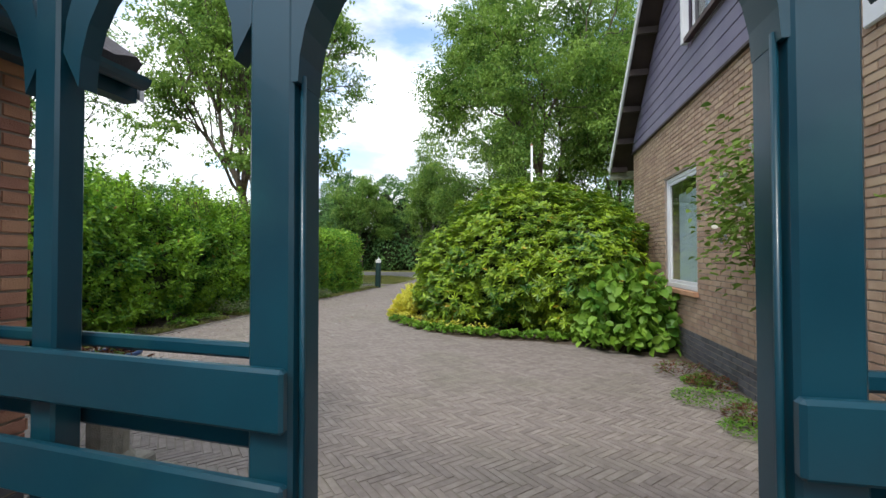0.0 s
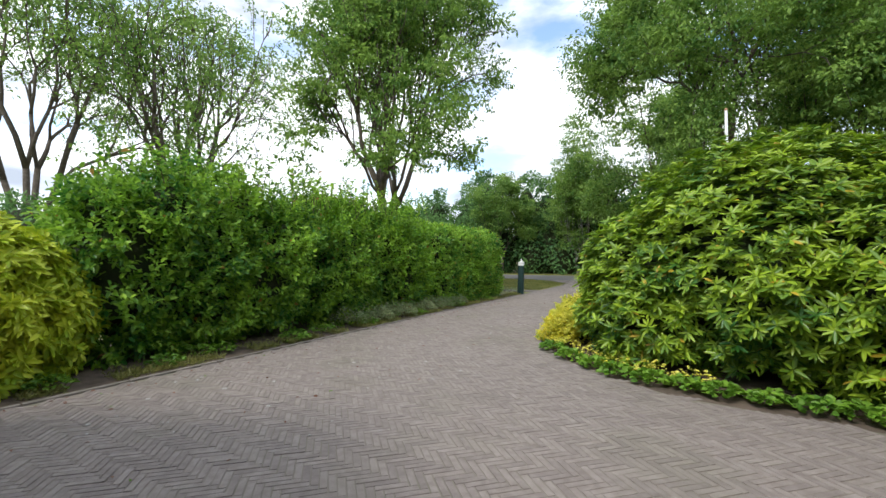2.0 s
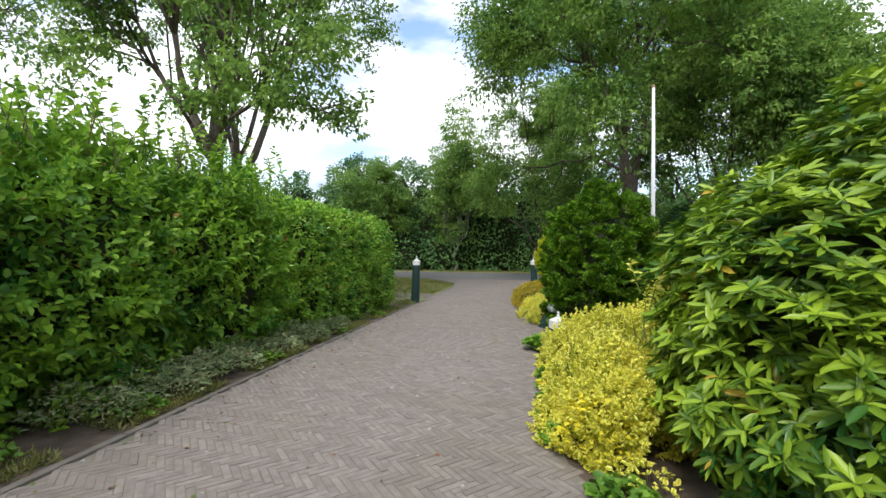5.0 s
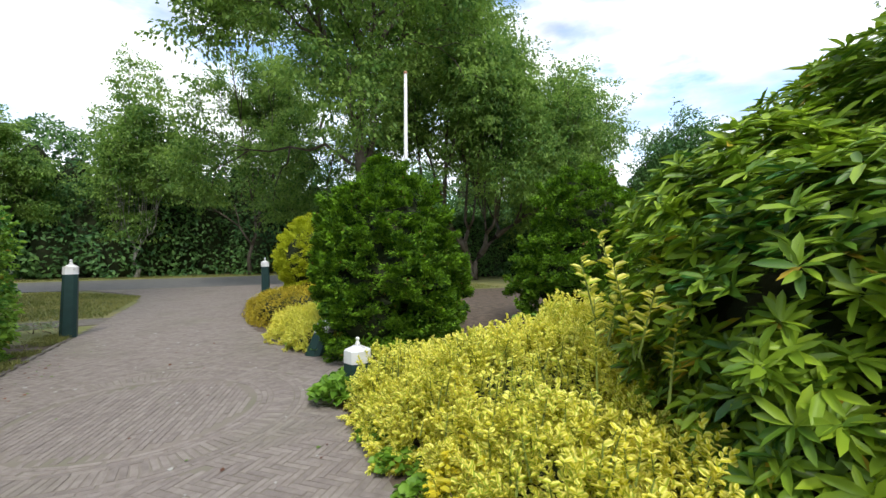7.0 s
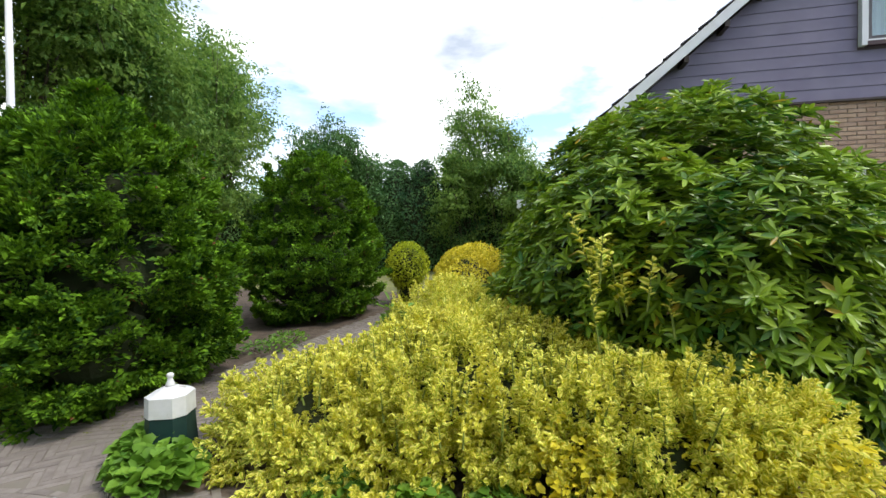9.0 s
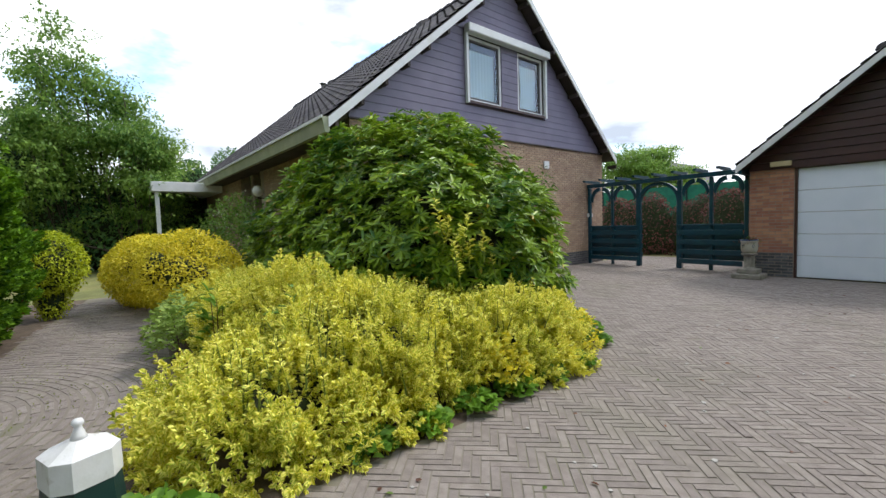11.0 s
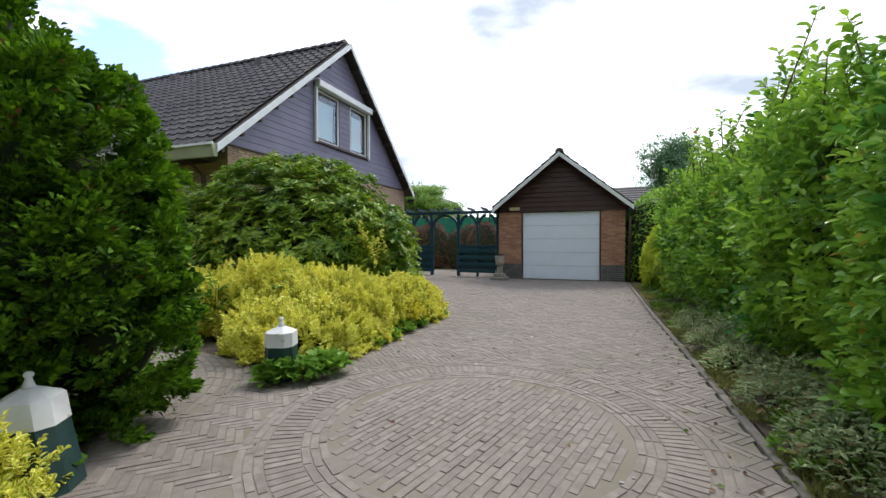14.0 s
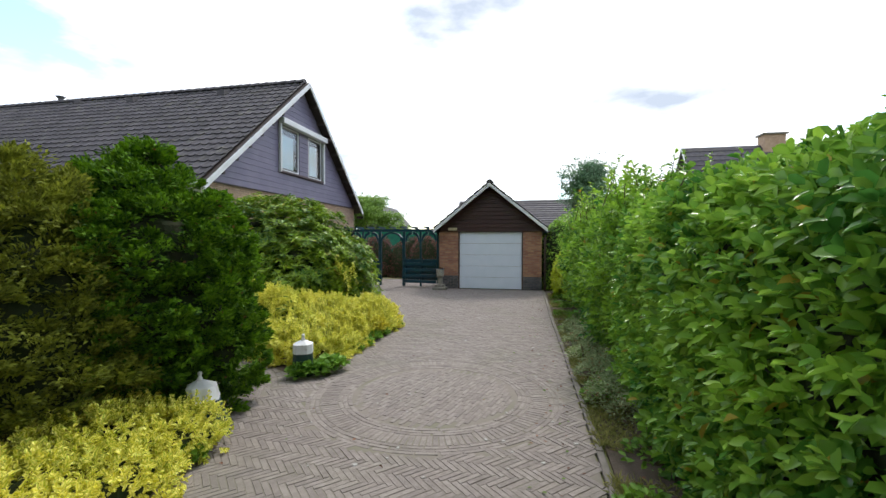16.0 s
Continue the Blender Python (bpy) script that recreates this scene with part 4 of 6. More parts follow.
bin_ = thing("letter_box", 3.35, -16.2, label="teal letter box on a thin grey post", category="letter box")
part("box_body", Shape().box(3.15, 3.55, -16.35, -16.05, 0.75, 1.1), M_teal, bin_, bevel=0.02)
part("stand", Shape().box(3.32, 3.38, -16.23, -16.17, 0, 0.749), M_post, bin_)

# ---- planting ----
shrub("rhododendron", (-4.0, -6.9, 0), [(-4.3, -7.3, 1.2, 1.75, 1.5, 1.6), (-3.05, -7.3, 0.85, 1.1, 1.15, 1.12), (-3.3, -7.9, 1.15, 0.95, 0.85, 0.95), (-5.3, -6.4, 1.05, 0.9, 1.1, 1.2), (-5.5, -8.1, 1.0, 1.1, 0.85, 1.05)], L_rhodo, 6800, 0.112, 0.27,
      "large green rhododendron with long leaves in whorls", seed=3, style="rosette", rough=0.26, freq=2.2, fan=11, layers=0.34, knobs=0.18, fine=8, shrink=0.76, lift=0.95)
EUON = [(-2.3, -9.2, 0.22, 0.95, 1.05, 0.46), (-1.95, -10.05, 0.15, 0.58, 0.55, 0.34), (-3.1, -9.3, 0.22, 1.05, 0.8, 0.48), (-4.2, -9.5, 0.22, 0.85, 0.55, 0.42), (-1.75, -8.2, 0.2, 0.45, 0.85, 0.4)]
shrub("euonymus", (-2.4, -9.6, 0), EUON, L_euon, 12000, 0.036, 0.6,
      "low spreading euonymus with yellow-edged variegated leaves", seed=4, style="sprig", stem=0.09, fan=12, rough=0.2, freq=4, layers=0.22, lift=0.7, shrink=0.66, knobs=0.2, fine=12)
shrub("hinoki_cypress", (-2.5, -12.6, 0), [(-2.55, -12.5, 0.5, 0.76, 0.8, 0.42), (-2.02, -12.18, 0.55, 0.5, 0.40, 0.42), (-2.43, -12.6, 1.1, 0.98, 0.96, 0.75), (-2.38, -12.62, 1.6, 0.82, 0.8, 0.78), (-2.28, -12.6, 2.08, 0.5, 0.48, 0.52), (-2.65, -12.62, 2.0, 0.34, 0.34, 0.42), (-2.24, -12.6, 2.5, 0.15, 0.15, 0.28), (-2.5, -12.66, 2.34, 0.14, 0.14, 0.25)], L_cypress, 1050, 0.050, 0.5,
      "dense dark green cypress with lumpy sprays", category="conifer", seed=5, style="spray", rough=0.16, freq=6, fan=180, layers=0.18, knobs=0.18, fine=12, shrink=0.80, simple=True)
shrub("hinoki_cypress", (-6.4, -12.6, 0), [(-6.4, -12.7, 0.95, 1.25, 1.15, 1.0), (-6.4, -12.7, 1.85, 0.95, 0.9, 0.9), (-6.9, -12.8, 2.3, 0.5, 0.5, 0.6), (-6.1, -12.6, 2.35, 0.35, 0.35, 0.5)], L_cypress, 850, 0.055, 0.5,
      "dark green cypress beyond the front path", category="conifer", seed=6, style="spray", rough=0.16, freq=5, fan=160, layers=0.18, knobs=0.18, fine=11, shrink=0.8, simple=True)
shrub("globe_conifer", (-3.3, -14.0, 0), [(-2.62, -13.58, 1.12, 0.84, 0.74, 1.2), (-3.35, -13.95, 0.85, 0.75, 0.7, 0.95)], L_olive_conifer, 1100, 0.05, 0.4, "dense olive-brown rounded conifer", category="conifer", seed=7, style="spray", rough=0.12, freq=4, fan=110, layers=0.22, knobs=0.14, fine=14, shrink=0.82, simple=True)
shrub("golden_conifer", (-2.6, -17.2, 0), [(-2.25, -17.3, 1.25, 0.92, 0.9, 0.95), (-2.25, -17.3, 0.5, 0.75, 0.75, 0.6)], L_gold_conifer, 700, 0.05, 0.4, "bright golden-green rounded conifer", category="conifer", seed=8, style="spray", rough=0.06, fan=90, layers=0.14, knobs=0.06, shrink=0.84, simple=True)
shrub("euonymus", (-1.7, -13.7, 0), [(-1.8, -13.5, 0.12, 0.45, 0.65, 0.3), (-1.55, -14.3, 0.12, 0.5, 0.6, 0.3), (-1.42, -13.2, 0.08, 0.3, 0.42, 0.27), (-1.28, -13.85, 0.08, 0.33, 0.5, 0.27)], L_euon, 2400, 0.036, 0.6, "low euonymus with yellow-edged leaves along the drive", seed=9, style="sprig", stem=0.08, fan=11, lift=0.7, rough=0.08, freq=6, knobs=0.1, fine=18, shrink=0.7)
shrub("spirea", (-1.5, -16.6, 0), [(-1.4, -16.3, 0.22, 0.75, 1.1, 0.42), (-1.7, -15.6, 0.2, 0.55, 0.6, 0.4)], L_spirea, 15000, 0.042, 0.4, "low golden shrub beside the drive", seed=10, knobs=0.1)

HEDGE = [(3.5 + 0.12 * math.sin(i * 2.9), -3.6 - i * 0.98, 1.15 + 0.1 * math.sin(i * 1.7), 0.78, 0.9, 1.2 + 0.2 * math.sin(i * 2.3)) for i in range(8)]
HEDGE += [(3.35 + 0.35 * math.sin(i * 4.1), -3.3 - i * 0.62, 2.0 - 0.03 * i + 0.2 * math.sin(i * 2.7), 0.38, 0.4, 0.42) for i in range(12)]
shrub("mixed_hedge", (3.5, -7, 0), HEDGE, L_hedge, 9500, 0.092, 0.5, "tall loose mixed hedge of green deciduous shrubs", "hedge", seed=11, style="sprig", stem=0.24, fan=9, lift=0.5, rough=0.24, freq=3, power=2.3, layers=0.35, shrink=0.74, knobs=0.24, fine=8)
LAUREL = [(3.45, -11.4 - i * 0.76, 1.1, 0.88, 0.78, 1.14) for i in range(5)]
shrub("laurel_hedge", (3.4, -13.2, 0), LAUREL, L_laurel, 7600, 0.078, 0.52, "clipped green laurel hedge with a squared end", "hedge", seed=12, style="sprig", stem=0.12, fan=8, lift=0.4, rough=0.07, freq=3, power=5.0, layers=0.15, shrink=0.9, knobs=0.07, fine=14)
shrub("aucuba", (3.1, -1.7, 0), [(3.2, -1.9, 0.70, 0.82, 1.15, 0.98)], L_aucuba, 4600, 0.13, 0.3, "yellow-green evergreen shrub beside the garage", seed=13, style="rosette", fan=7, knobs=0.12, fine=12)


def tree(name, x, y, low, top, reach, leaves, seed, mat=L_tree, bark=M_bark, girth=0.22, label="", stems=1, fork=2.5, leaf=0.16, clump=0.4, levels=5, group="", category="tree", lean=(0, 0), splay=0.5, droop=0.0, fill=0.0):
    """A trunk or several stems that fork again and again; leaves hang in clumps along the outer twigs. low, top: height of the crown's underside and tip; reach: its half widths."""
    r = np.random.default_rng(seed)
    t = thing(name, x, y, label=label, category=category, group=group)
    lines, tips = [], []

    def grow(p, d, length, g, level):
        q = p + d * length * 0.5 + Vector(r.normal(size=3)) * length * 0.06
        e = p + d * length + Vector(r.normal(size=3)) * length * 0.05
        lines.append(([p, q, e], g, level))
        if level >= levels - 2:
            tips.append(((q + e) / 2, level))
        if level == levels:
            tips.append((e, level))
            return
        n = 3 if r.random() < (0.55 if level > 0 else 0.3) else 2
        a0 = r.random() * 6.28
        for i in range(n):
            side = d.orthogonal().normalized()
            side.rotate(Matrix.Rotation(a0 + i * 2 * math.pi / n + r.normal() * 0.25, 3, d))
            k = splay * (0.55 + 0.7 * r.random()) * (0.55 if i == 0 else 1.15)
            w = (d + side * k + Vector((0, 0, 0.10 if level < 2 else -droop))).normalized()
            grow(e, w, length * (0.70 + 0.22 * r.random()), g * (0.74 if i == 0 else 0.55), level + 1)

    for k in range(stems):
        a = 2 * math.pi * k / stems + seed
        sp = 0.0 if stems == 1 else 0.30 if stems < 4 else 0.55
        d = Vector((math.cos(a) * sp + lean[0], math.sin(a) * sp + lean[1], 1.0)).normalized()
        foot = Vector((math.cos(a), math.sin(a), 0)) * (0 if stems == 1 else girth * 0.6)
        grow(foot, d, fork, girth, 0)
    tp = np.array([tuple(p) for p, l in tips])
    hi, lo = np.quantile(tp[:, 2], 0.985), np.quantile(tp[:, 2], 0.03)
    rx, ry = np.quantile(np.abs(tp[:, 0] - lean[0]), 0.97), np.quantile(np.abs(tp[:, 1] - lean[1]), 0.97)

    def fit(p):
        z = p[2]
        f = min(max(z / max(lo, 0.1), 0), 1)
        zz = low * z / lo if z < lo else low + (top - low) * (z - lo) / (hi - lo)
        return Vector((x + p[0] * (reach[0] / rx * f + 0.25 * (1 - f)), y + p[1] * (reach[1] / ry * f + 0.25 * (1 - f)), zz))

    s = Shape()
    for pts, g, level in lines:
        g1 = g * 0.72
        s.tube([fit(p) for p in pts], [g * (1.15 if level == 0 else 1.0), (g + g1) / 2, g1], 9 if level == 0 else 6 if level < 3 else 4)
    part("trunk", s, bark, t, smooth=True)
    c = np.array([tuple(fit(p)) for p, l in tips])
    if fill:
        extra = c[r.integers(len(c), size=int(len(c) * fill))] + r.normal(size=(int(len(c) * fill), 3)) * clump * 1.5
        c = np.concatenate([c, extra])
    n = len(c)
    k = max(4, leaves // n)
    rad = clump * (0.5 + 0.9 * r.random((n, 1, 1)))
    sprays = max(2, k // 14)
    hub = np.clip(r.normal(size=(n, sprays, 3)), -1.7, 1.7) * rad * np.array([1, 1, 0.6])
    off = hub[np.arange(n)[:, None], r.integers(sprays, size=(n, k))] + r.normal(size=(n, k, 3)) * np.array([0.16, 0.16, 0.06]) * (0.7 + clump)
    base = (c[:, None] + off).reshape(-1, 3)
    way = unit(off.reshape(-1, 3) * 0.6 + r.normal(size=(n * k, 3)) * 0.6 + np.array([0, 0, -0.3]))
    part("crown", leaf_mesh("crown", mat, base, way, leaf, 0.55, seed, simple=True), mat, t, kind="stuff")
    return t


tree("roadside_tree", 8.7, -16.6, 5.6, 16.5, (4.7, 4.2), 62000, 21, girth=0.3, stems=2, fork=4.2, label="tall forked tree with airy green crown behind the hedge", leaf=0.17, clump=0.34, levels=6, splay=0.5, droop=0.06)
tree("roadside_tree", 22.0, -14.0, 6.5, 16.5, (6.0, 5.0), 17000, 22, girth=0.2, stems=5, fork=3.2, label="multi-stemmed tree with thin spreading crown", leaf=0.2, clump=0.36, levels=5, splay=0.75)
tree("roadside_tree", 25.0, -8.5, 6.5, 16, (5.5, 5.5), 13000, 23, girth=0.18, stems=4, fork=3.2, label="multi-stemmed tree with thin spreading crown", leaf=0.2, clump=0.36, levels=5, splay=0.75)
tree("oak_tree", -5.5, -24.3, 4.4, 17, (6.4, 5.6), 125000, 24, girth=0.36, stems=1, fork=3.6, label="large broad tree with dense green crown behind the flagpole", leaf=0.17, clump=0.5, levels=7, splay=0.85, droop=0.1)
tree("oak_tree", -11.2, -25.0, 3.0, 14.0, (4.8, 4.0), 90000, 25, label="rounded green tree beyond the garden", girth=0.24, stems=2, fork=1.8, leaf=0.17, clump=0.55, levels=6, splay=0.6, droop=0.08)
tree("roadside_tree", -17.0, -24.2, 1.6, 10.3, (3.8, 3.2), 60000, 29, label="rounded green tree beyond the garden", girth=0.2, stems=2, fork=1.3, leaf=0.17, clump=0.5, levels=6, splay=0.6, droop=0.05)
tree("birch", 4.6, -36.5, 2.6, 12.5, (2.2, 2.2), 30000, 26, label="grey-green birch beyond the road", girth=0.12, bark=M_birch, leaf=0.17, clump=0.4, levels=6, splay=0.4, droop=0.1)
tree("birch", -1.4, -36.0, 4.8, 17, (4.6, 3.2), 50000, 27, label="slender bare-stemmed tree beyond the road", girth=0.13, leaf=0.17, clump=0.4, levels=5, splay=0.4)
tree("birch", 11.5, -37.0, 3.6, 8.5, (2.8, 2.2), 24000, 28, label="green tree beyond the road", girth=0.14, bark=M_bark, leaf=0.17, clump=0.45, levels=5, splay=0.5)
tree("garden_tree", -18.3, -10.3, 1.2, 7.8, (2.1, 2.3), 46000, 30, label="light green pointed tree at the end of the garden", girth=0.14, fork=1.2, leaf=0.13, clump=0.35, levels=6, splay=0.42)
tree("garden_tree", -19.0, -18.3, 1.2, 6.9, (2.0, 2.6), 40000, 31, mat=L_wood, label="dark green tree at the end of the garden", girth=0.14, fork=1.0, stems=2, leaf=0.14, clump=0.38, levels=6, splay=0.5)
tree("garden_tree", 5.6, 16.0, 2.5, 7.5, (1.4, 1.4), 24000, 32, mat=L_pine, label="dark blue-green pointed tree behind the garage", girth=0.12, fork=1.4, leaf=0.14, clump=0.3, levels=6, splay=0.35)
tree("garden_tree", -11.3, 15.0, 1.6, 5.2, (2.4, 1.8), 26000, 33, label="green garden tree behind the house", girth=0.12, fork=1.0, stems=2, leaf=0.14, clump=0.35, levels=5, splay=0.6)


def belt(name, points, height, depth, count, mat, seed, label, leaf=0.2, wave=0.6, step=1.6):
    """A run of tall growth along a line of points, no two alike."""
    r = np.random.default_rng(seed)
    blobs = []
    for (xa, ya), (xb, yb) in zip(points, points[1:]):
        n = max(1, int(math.hypot(xb - xa, yb - ya) / step))
        for i in range(n):
            x, y = xa + (xb - xa) * i / n, ya + (yb - ya) * i / n
            h = height * (1 + wave * (r.random() - 0.5))
            blobs.append((x + r.normal() * 0.2, y + r.normal() * 0.2, h * 0.38, step * (0.7 + 0.5 * r.random()), depth, h * 0.62))
    t = thing(name, points[0][0], points[0][1], label=label, category="greenery", kind="stuff")
    p, o = blob_skin(blobs, count, seed, rough=0.35, freq=1.6)
    p = p - o * (r.random((len(p), 1)) ** 2 * 0.3)
    part("foliage", leaf_mesh("foliage", mat, p, spread(p, o * 0.4 + np.array([0, 0, 0.1]), seed, 0.9), leaf, 0.5, seed, simple=True, face=o + np.array([0, 0, 0.5])), mat, t, kind="stuff")
    part("inner_growth", inner_mass(blobs, 0.86), M_inner_shade, t, kind="stuff")
    return t


belt("garden_hedge", [(-20.5, -30), (-20.5, -4)], 5.0, 1.3, 60000, L_wood, 51, "tall dark green hedge along the end of the garden", 0.15)
belt("roadside_shrubs", [(-20, -27.5), (-7, -27.2)], 3.4, 1.0, 30000, L_wood, 52, "dark shrubs between garden and road", 0.15)
belt("copper_hedge", [(-9.5, 5.0), (-2.6, 5.0)], 1.95, 0.5, 16000, L_purple, 53, "reddish purple hedge behind the garden gate", 0.08, 0.25, 0.8)
belt("garden_hedge", [(-16, 7.4), (10, 7.4)], 2.1, 0.7, 30000, L_hedge, 54, "green hedge behind house and garage", 0.12, 0.3, 1.2)
belt("side_shrubs", [(3.3, 0.8), (3.5, 6.5)], 2.5, 1.0, 18000, L_hedge, 55, "green shrubs beside the garage", 0.1, 0.3, 1.2)
belt("field_hedge", [(14, -34), (16, -8), (24, 8)], 3.2, 1.2, 40000, L_wood, 56, "dark hedge and shrubs beyond the neighbouring plot", 0.2, 0.6, 2.2)
net = thing("windbreak_net", -6, 5.9, label="dark green windbreak netting stretched behind the purple hedge", category="netting")
part("net_sheet", Shape().box(-10.5, -2.1, 5.89, 5.90, 0.05, 2.45), M_netting, net)
for k in range(6):
    part("net_post", Shape().tube([(-10.4 + k * 1.65, 5.86, 0), (-10.4 + k * 1.65, 5.86, 2.5)], [0.03, 0.03], 8), M_post, net)

# far woods beyond the road
wood = thing("roadside_wood", 0, -40, label="dark green belt of trees and shrubs along the far side of the road", category="woods", kind="stuff")
blobs = []
wr = np.random.default_rng(40)
for i in range(80):
    x_ = -60 + i * 1.56
    h = 5.0 + 1.1 * wr.random() + 0.7 * math.sin(i * 0.37)
    blobs.append((x_, -38.8 + wr.normal() * 0.4, h * 0.40, 1.5, 1.5, h * 0.6))
    h = 7.4 + 2.4 * wr.random() + 1.3 * math.sin(i * 0.29 + 1)
    blobs.append((x_ + wr.normal() * 0.5, -42 + wr.normal(), h * 0.4, 1.6, 1.6, h * 0.6))
p, o = blob_skin(blobs, 190000, 41, rough=1.0, freq=1.6, knobs=0.35, fine=4)
p = p - o * (wr.random((len(p), 1)) ** 2 * 0.6)
part("foliage", leaf_mesh("foliage", L_wood, p, spread(p, o * 0.4 + np.array([0, 0, 0.1]), 3, 0.9), 0.30, 0.5, 5, simple=True, face=o + np.array([0, 0, 0.5])), L_wood, wood, kind="stuff")
part("inner_growth", inner_mass(blobs, 0.74), M_inner_shade, wood, kind="stuff")

# ---- low plants ----
L_sedum = leaf_material("sedum_leaf", (0.20, 0.32, 0.06), (0.36, 0.48, 0.10), None, gloss=0.5, patch=2)
def sprigs(name, x, y, spots, mat, per, length, width, label, category="plant", seed=1, height=0.3, group="", open_=0.9, stem=True, facing=False):
    """A plant of many leaves on thin stems, from spots (x, y, radius)."""
    r = np.random.default_rng(seed)
    t = thing(name, x, y, label=label, category=category, group=group)
    bases, ways = [], []
    s = Shape()
    for sx, sy, rad in spots:
        a = r.random(per) * 6.28
        d = np.sqrt(r.random(per)) * rad
        h = height * (1 - 0.6 * (d / rad) ** 2) * ((0.12 + 0.88 * r.random(per)) if facing else (0.5 + 0.5 * r.random(per)))
        p = np.stack([sx + np.cos(a) * d, sy + np.sin(a) * d, np.maximum(h, 0.02)], 1)
        bases.append(p)
        w = np.stack([np.cos(a), np.sin(a), np.full(per, 0.35)], 1) + r.normal(size=(per, 3)) * open_
        w[:, 2] = np.abs(w[:, 2]) * 0.6
        ways.append(w)
        if stem:
            for q in range(min(5, per)):
                s.tube([(sx + (p[q, 0] - sx) * 0.3, sy + (p[q, 1] - sy) * 0.3, 0), tuple(p[q])], [0.006, 0.003], 4)
    b = np.concatenate(bases)
    w = np.concatenate(ways)
    face = None
    if facing:
        # broad blades that hang with their faces outward
        face = unit(w * np.array([1, 1, 0]) + np.array([0, 0, 0.55]) + r.normal(size=w.shape) * 0.25)
        w = np.cross(face, r.normal(size=w.shape)) + w * 0.5 - np.array([0, 0, 0.25])
    part("leaves", leaf_mesh("leaves", mat, b, w, length, width, seed, face=face), mat, t, kind="stuff")
    if stem:
        part("stalk_growth", s, M_twig, t, kind="stuff")
    return t


sprigs("cranesbill", -1.25, -10.9, [(-1.33, -10.95, 0.2), (-1.2, -10.74, 0.2), (-1.46, -11.12, 0.14)], L_cover, 170, 0.085, 0.95, "bright green lobed ground cover spilling round the short post", seed=61, height=0.2)
sprigs("cranesbill", -1.1, -9, [(-1.3, -9.7 + i * 0.42, 0.14) for i in range(6)] + [(-1.6 - 0.33 * k - 0.02 * (k % 3), -6.86 + 0.75 * (1 - math.exp(-k * 0.35)) * 1.9, 0.17) for k in range(11)], L_cover, 130, 0.065, 0.9, "green lobed ground cover along the bed edge", seed=62, height=0.13)
sprigs("cranesbill", -1.35, -13, [(-1.2, -13.3, 0.13), (-1.4, -12.75, 0.1)], L_cover, 70, 0.07, 0.95, "small green ground cover beside the leaning post", seed=63, height=0.14)
sprigs("golden_euonymus", -1.6, -7.4, [(-1.55, -7.35, 0.3), (-1.6, -7.8, 0.3), (-1.42, -8.5, 0.25)], L_gold, 260, 0.05, 0.6, "bright yellow patch of euonymus at the bed edge", seed=64, height=0.5)
sprigs("ragwort", -3.6, -10.0, [(-5.0, -9.7, 0.5), (-6.0, -9.7, 0.5), (-6.9, -9.3, 0.6), (-4.3, -8.9, 0.4)], L_gold, 420, 0.055, 0.5, "tall yellow flowering perennials behind the euonymus", seed=65, height=1.15)
sprigs("sedum", -4.6, -10.2, [(-4.0, -10.25, 0.32), (-4.7, -10.15, 0.42), (-5.5, -9.95, 0.45)], L_sedum, 620, 0.065, 0.55, "pale green fleshy perennials beside the front path", seed=66, height=0.65)
sprigs("hydrangea", -5.55, -5.1, [(-5.45, -4.9, 0.4), (-5.25, -5.15, 0.3), (-5.85, -4.9, 0.38)], L_hydr, 330, 0.15, 0.78, "large-leaved light green hydrangea against the brick gable", seed=67, height=1.3, facing=True)
sprigs("heather", -6.0, -3.4, [(-5.9, -3.7, 0.28), (-6.0, -3.2, 0.22), (-5.95, -2.3, 0.2)], L_heather, 420, 0.04, 0.3, "reddish brown heather at the foot of the gable", seed=68, height=0.16)
sprigs("moss_cushion", -5.95, -2.9, [(-5.85, -2.8, 0.32), (-5.95, -3.4, 0.15), (-5.9, -2.1, 0.25)], L_cover, 700, 0.03, 0.4, "low green cushion plant at the foot of the gable", seed=69, height=0.08, stem=False)
sprigs("climbing_rose", -6.05, -2.25, [(-6.0, -2.2, 0.01)], L_rose, 4, 0.05, 0.5, "climbing rose with pale flowers on the brick gable", seed=70, height=0.3)
rose = [o_ for o_ in scene.collection.objects if o_.name.startswith("climbing_rose")][0]
rr = np.random.default_rng(71)
rp, rw = [], []
stems = Shape()
for k in range(6):
    y0, y1, z1 = -2.2 + rr.normal() * 0.05, -2.25 + rr.normal() * 0.4, 1.5 + rr.random() * 1.0
    pts = [(-6.12, y0, 0.0), (-6.1, (y0 * 2 + y1) / 3, z1 * 0.5), (-6.08 + 0.1 * rr.random(), y1, z1)]
    stems.tube(pts, [0.008, 0.006, 0.003], 5)
    for q in range(150):
        f = 0.55 + 0.45 * rr.random()
        rp.append((-6.10 + abs(rr.normal()) * 0.17, y0 + (y1 - y0) * f + rr.normal() * 0.24, max(0.4, 0.35 + z1 * f + rr.normal() * 0.16)))
        rw.append((0.6 + rr.random(), rr.normal(), rr.normal() * 0.6))
part("shoots", stems, M_twig, rose, kind="stuff")
part("leaves", leaf_mesh("leaves", L_rose, np.array(rp), np.array(rw), 0.07, 0.6, 72), L_rose, rose, kind="stuff")
for k, (fy, fz) in enumerate(((-2.7, 2.05), (-2.85, 1.85), (-2.75, 1.5), (-2.2, 2.2), (-2.4, 1.75))):
    fr = rr.normal(size=(26, 3))
    part("flower", leaf_mesh("flower", M_white, np.tile([[-5.95, fy, fz]], (26, 1)) + fr * 0.008, fr + np.array([0.4, 0, 0]), 0.035, 0.9, 73 + k), M_white, rose, "pale cream rose")
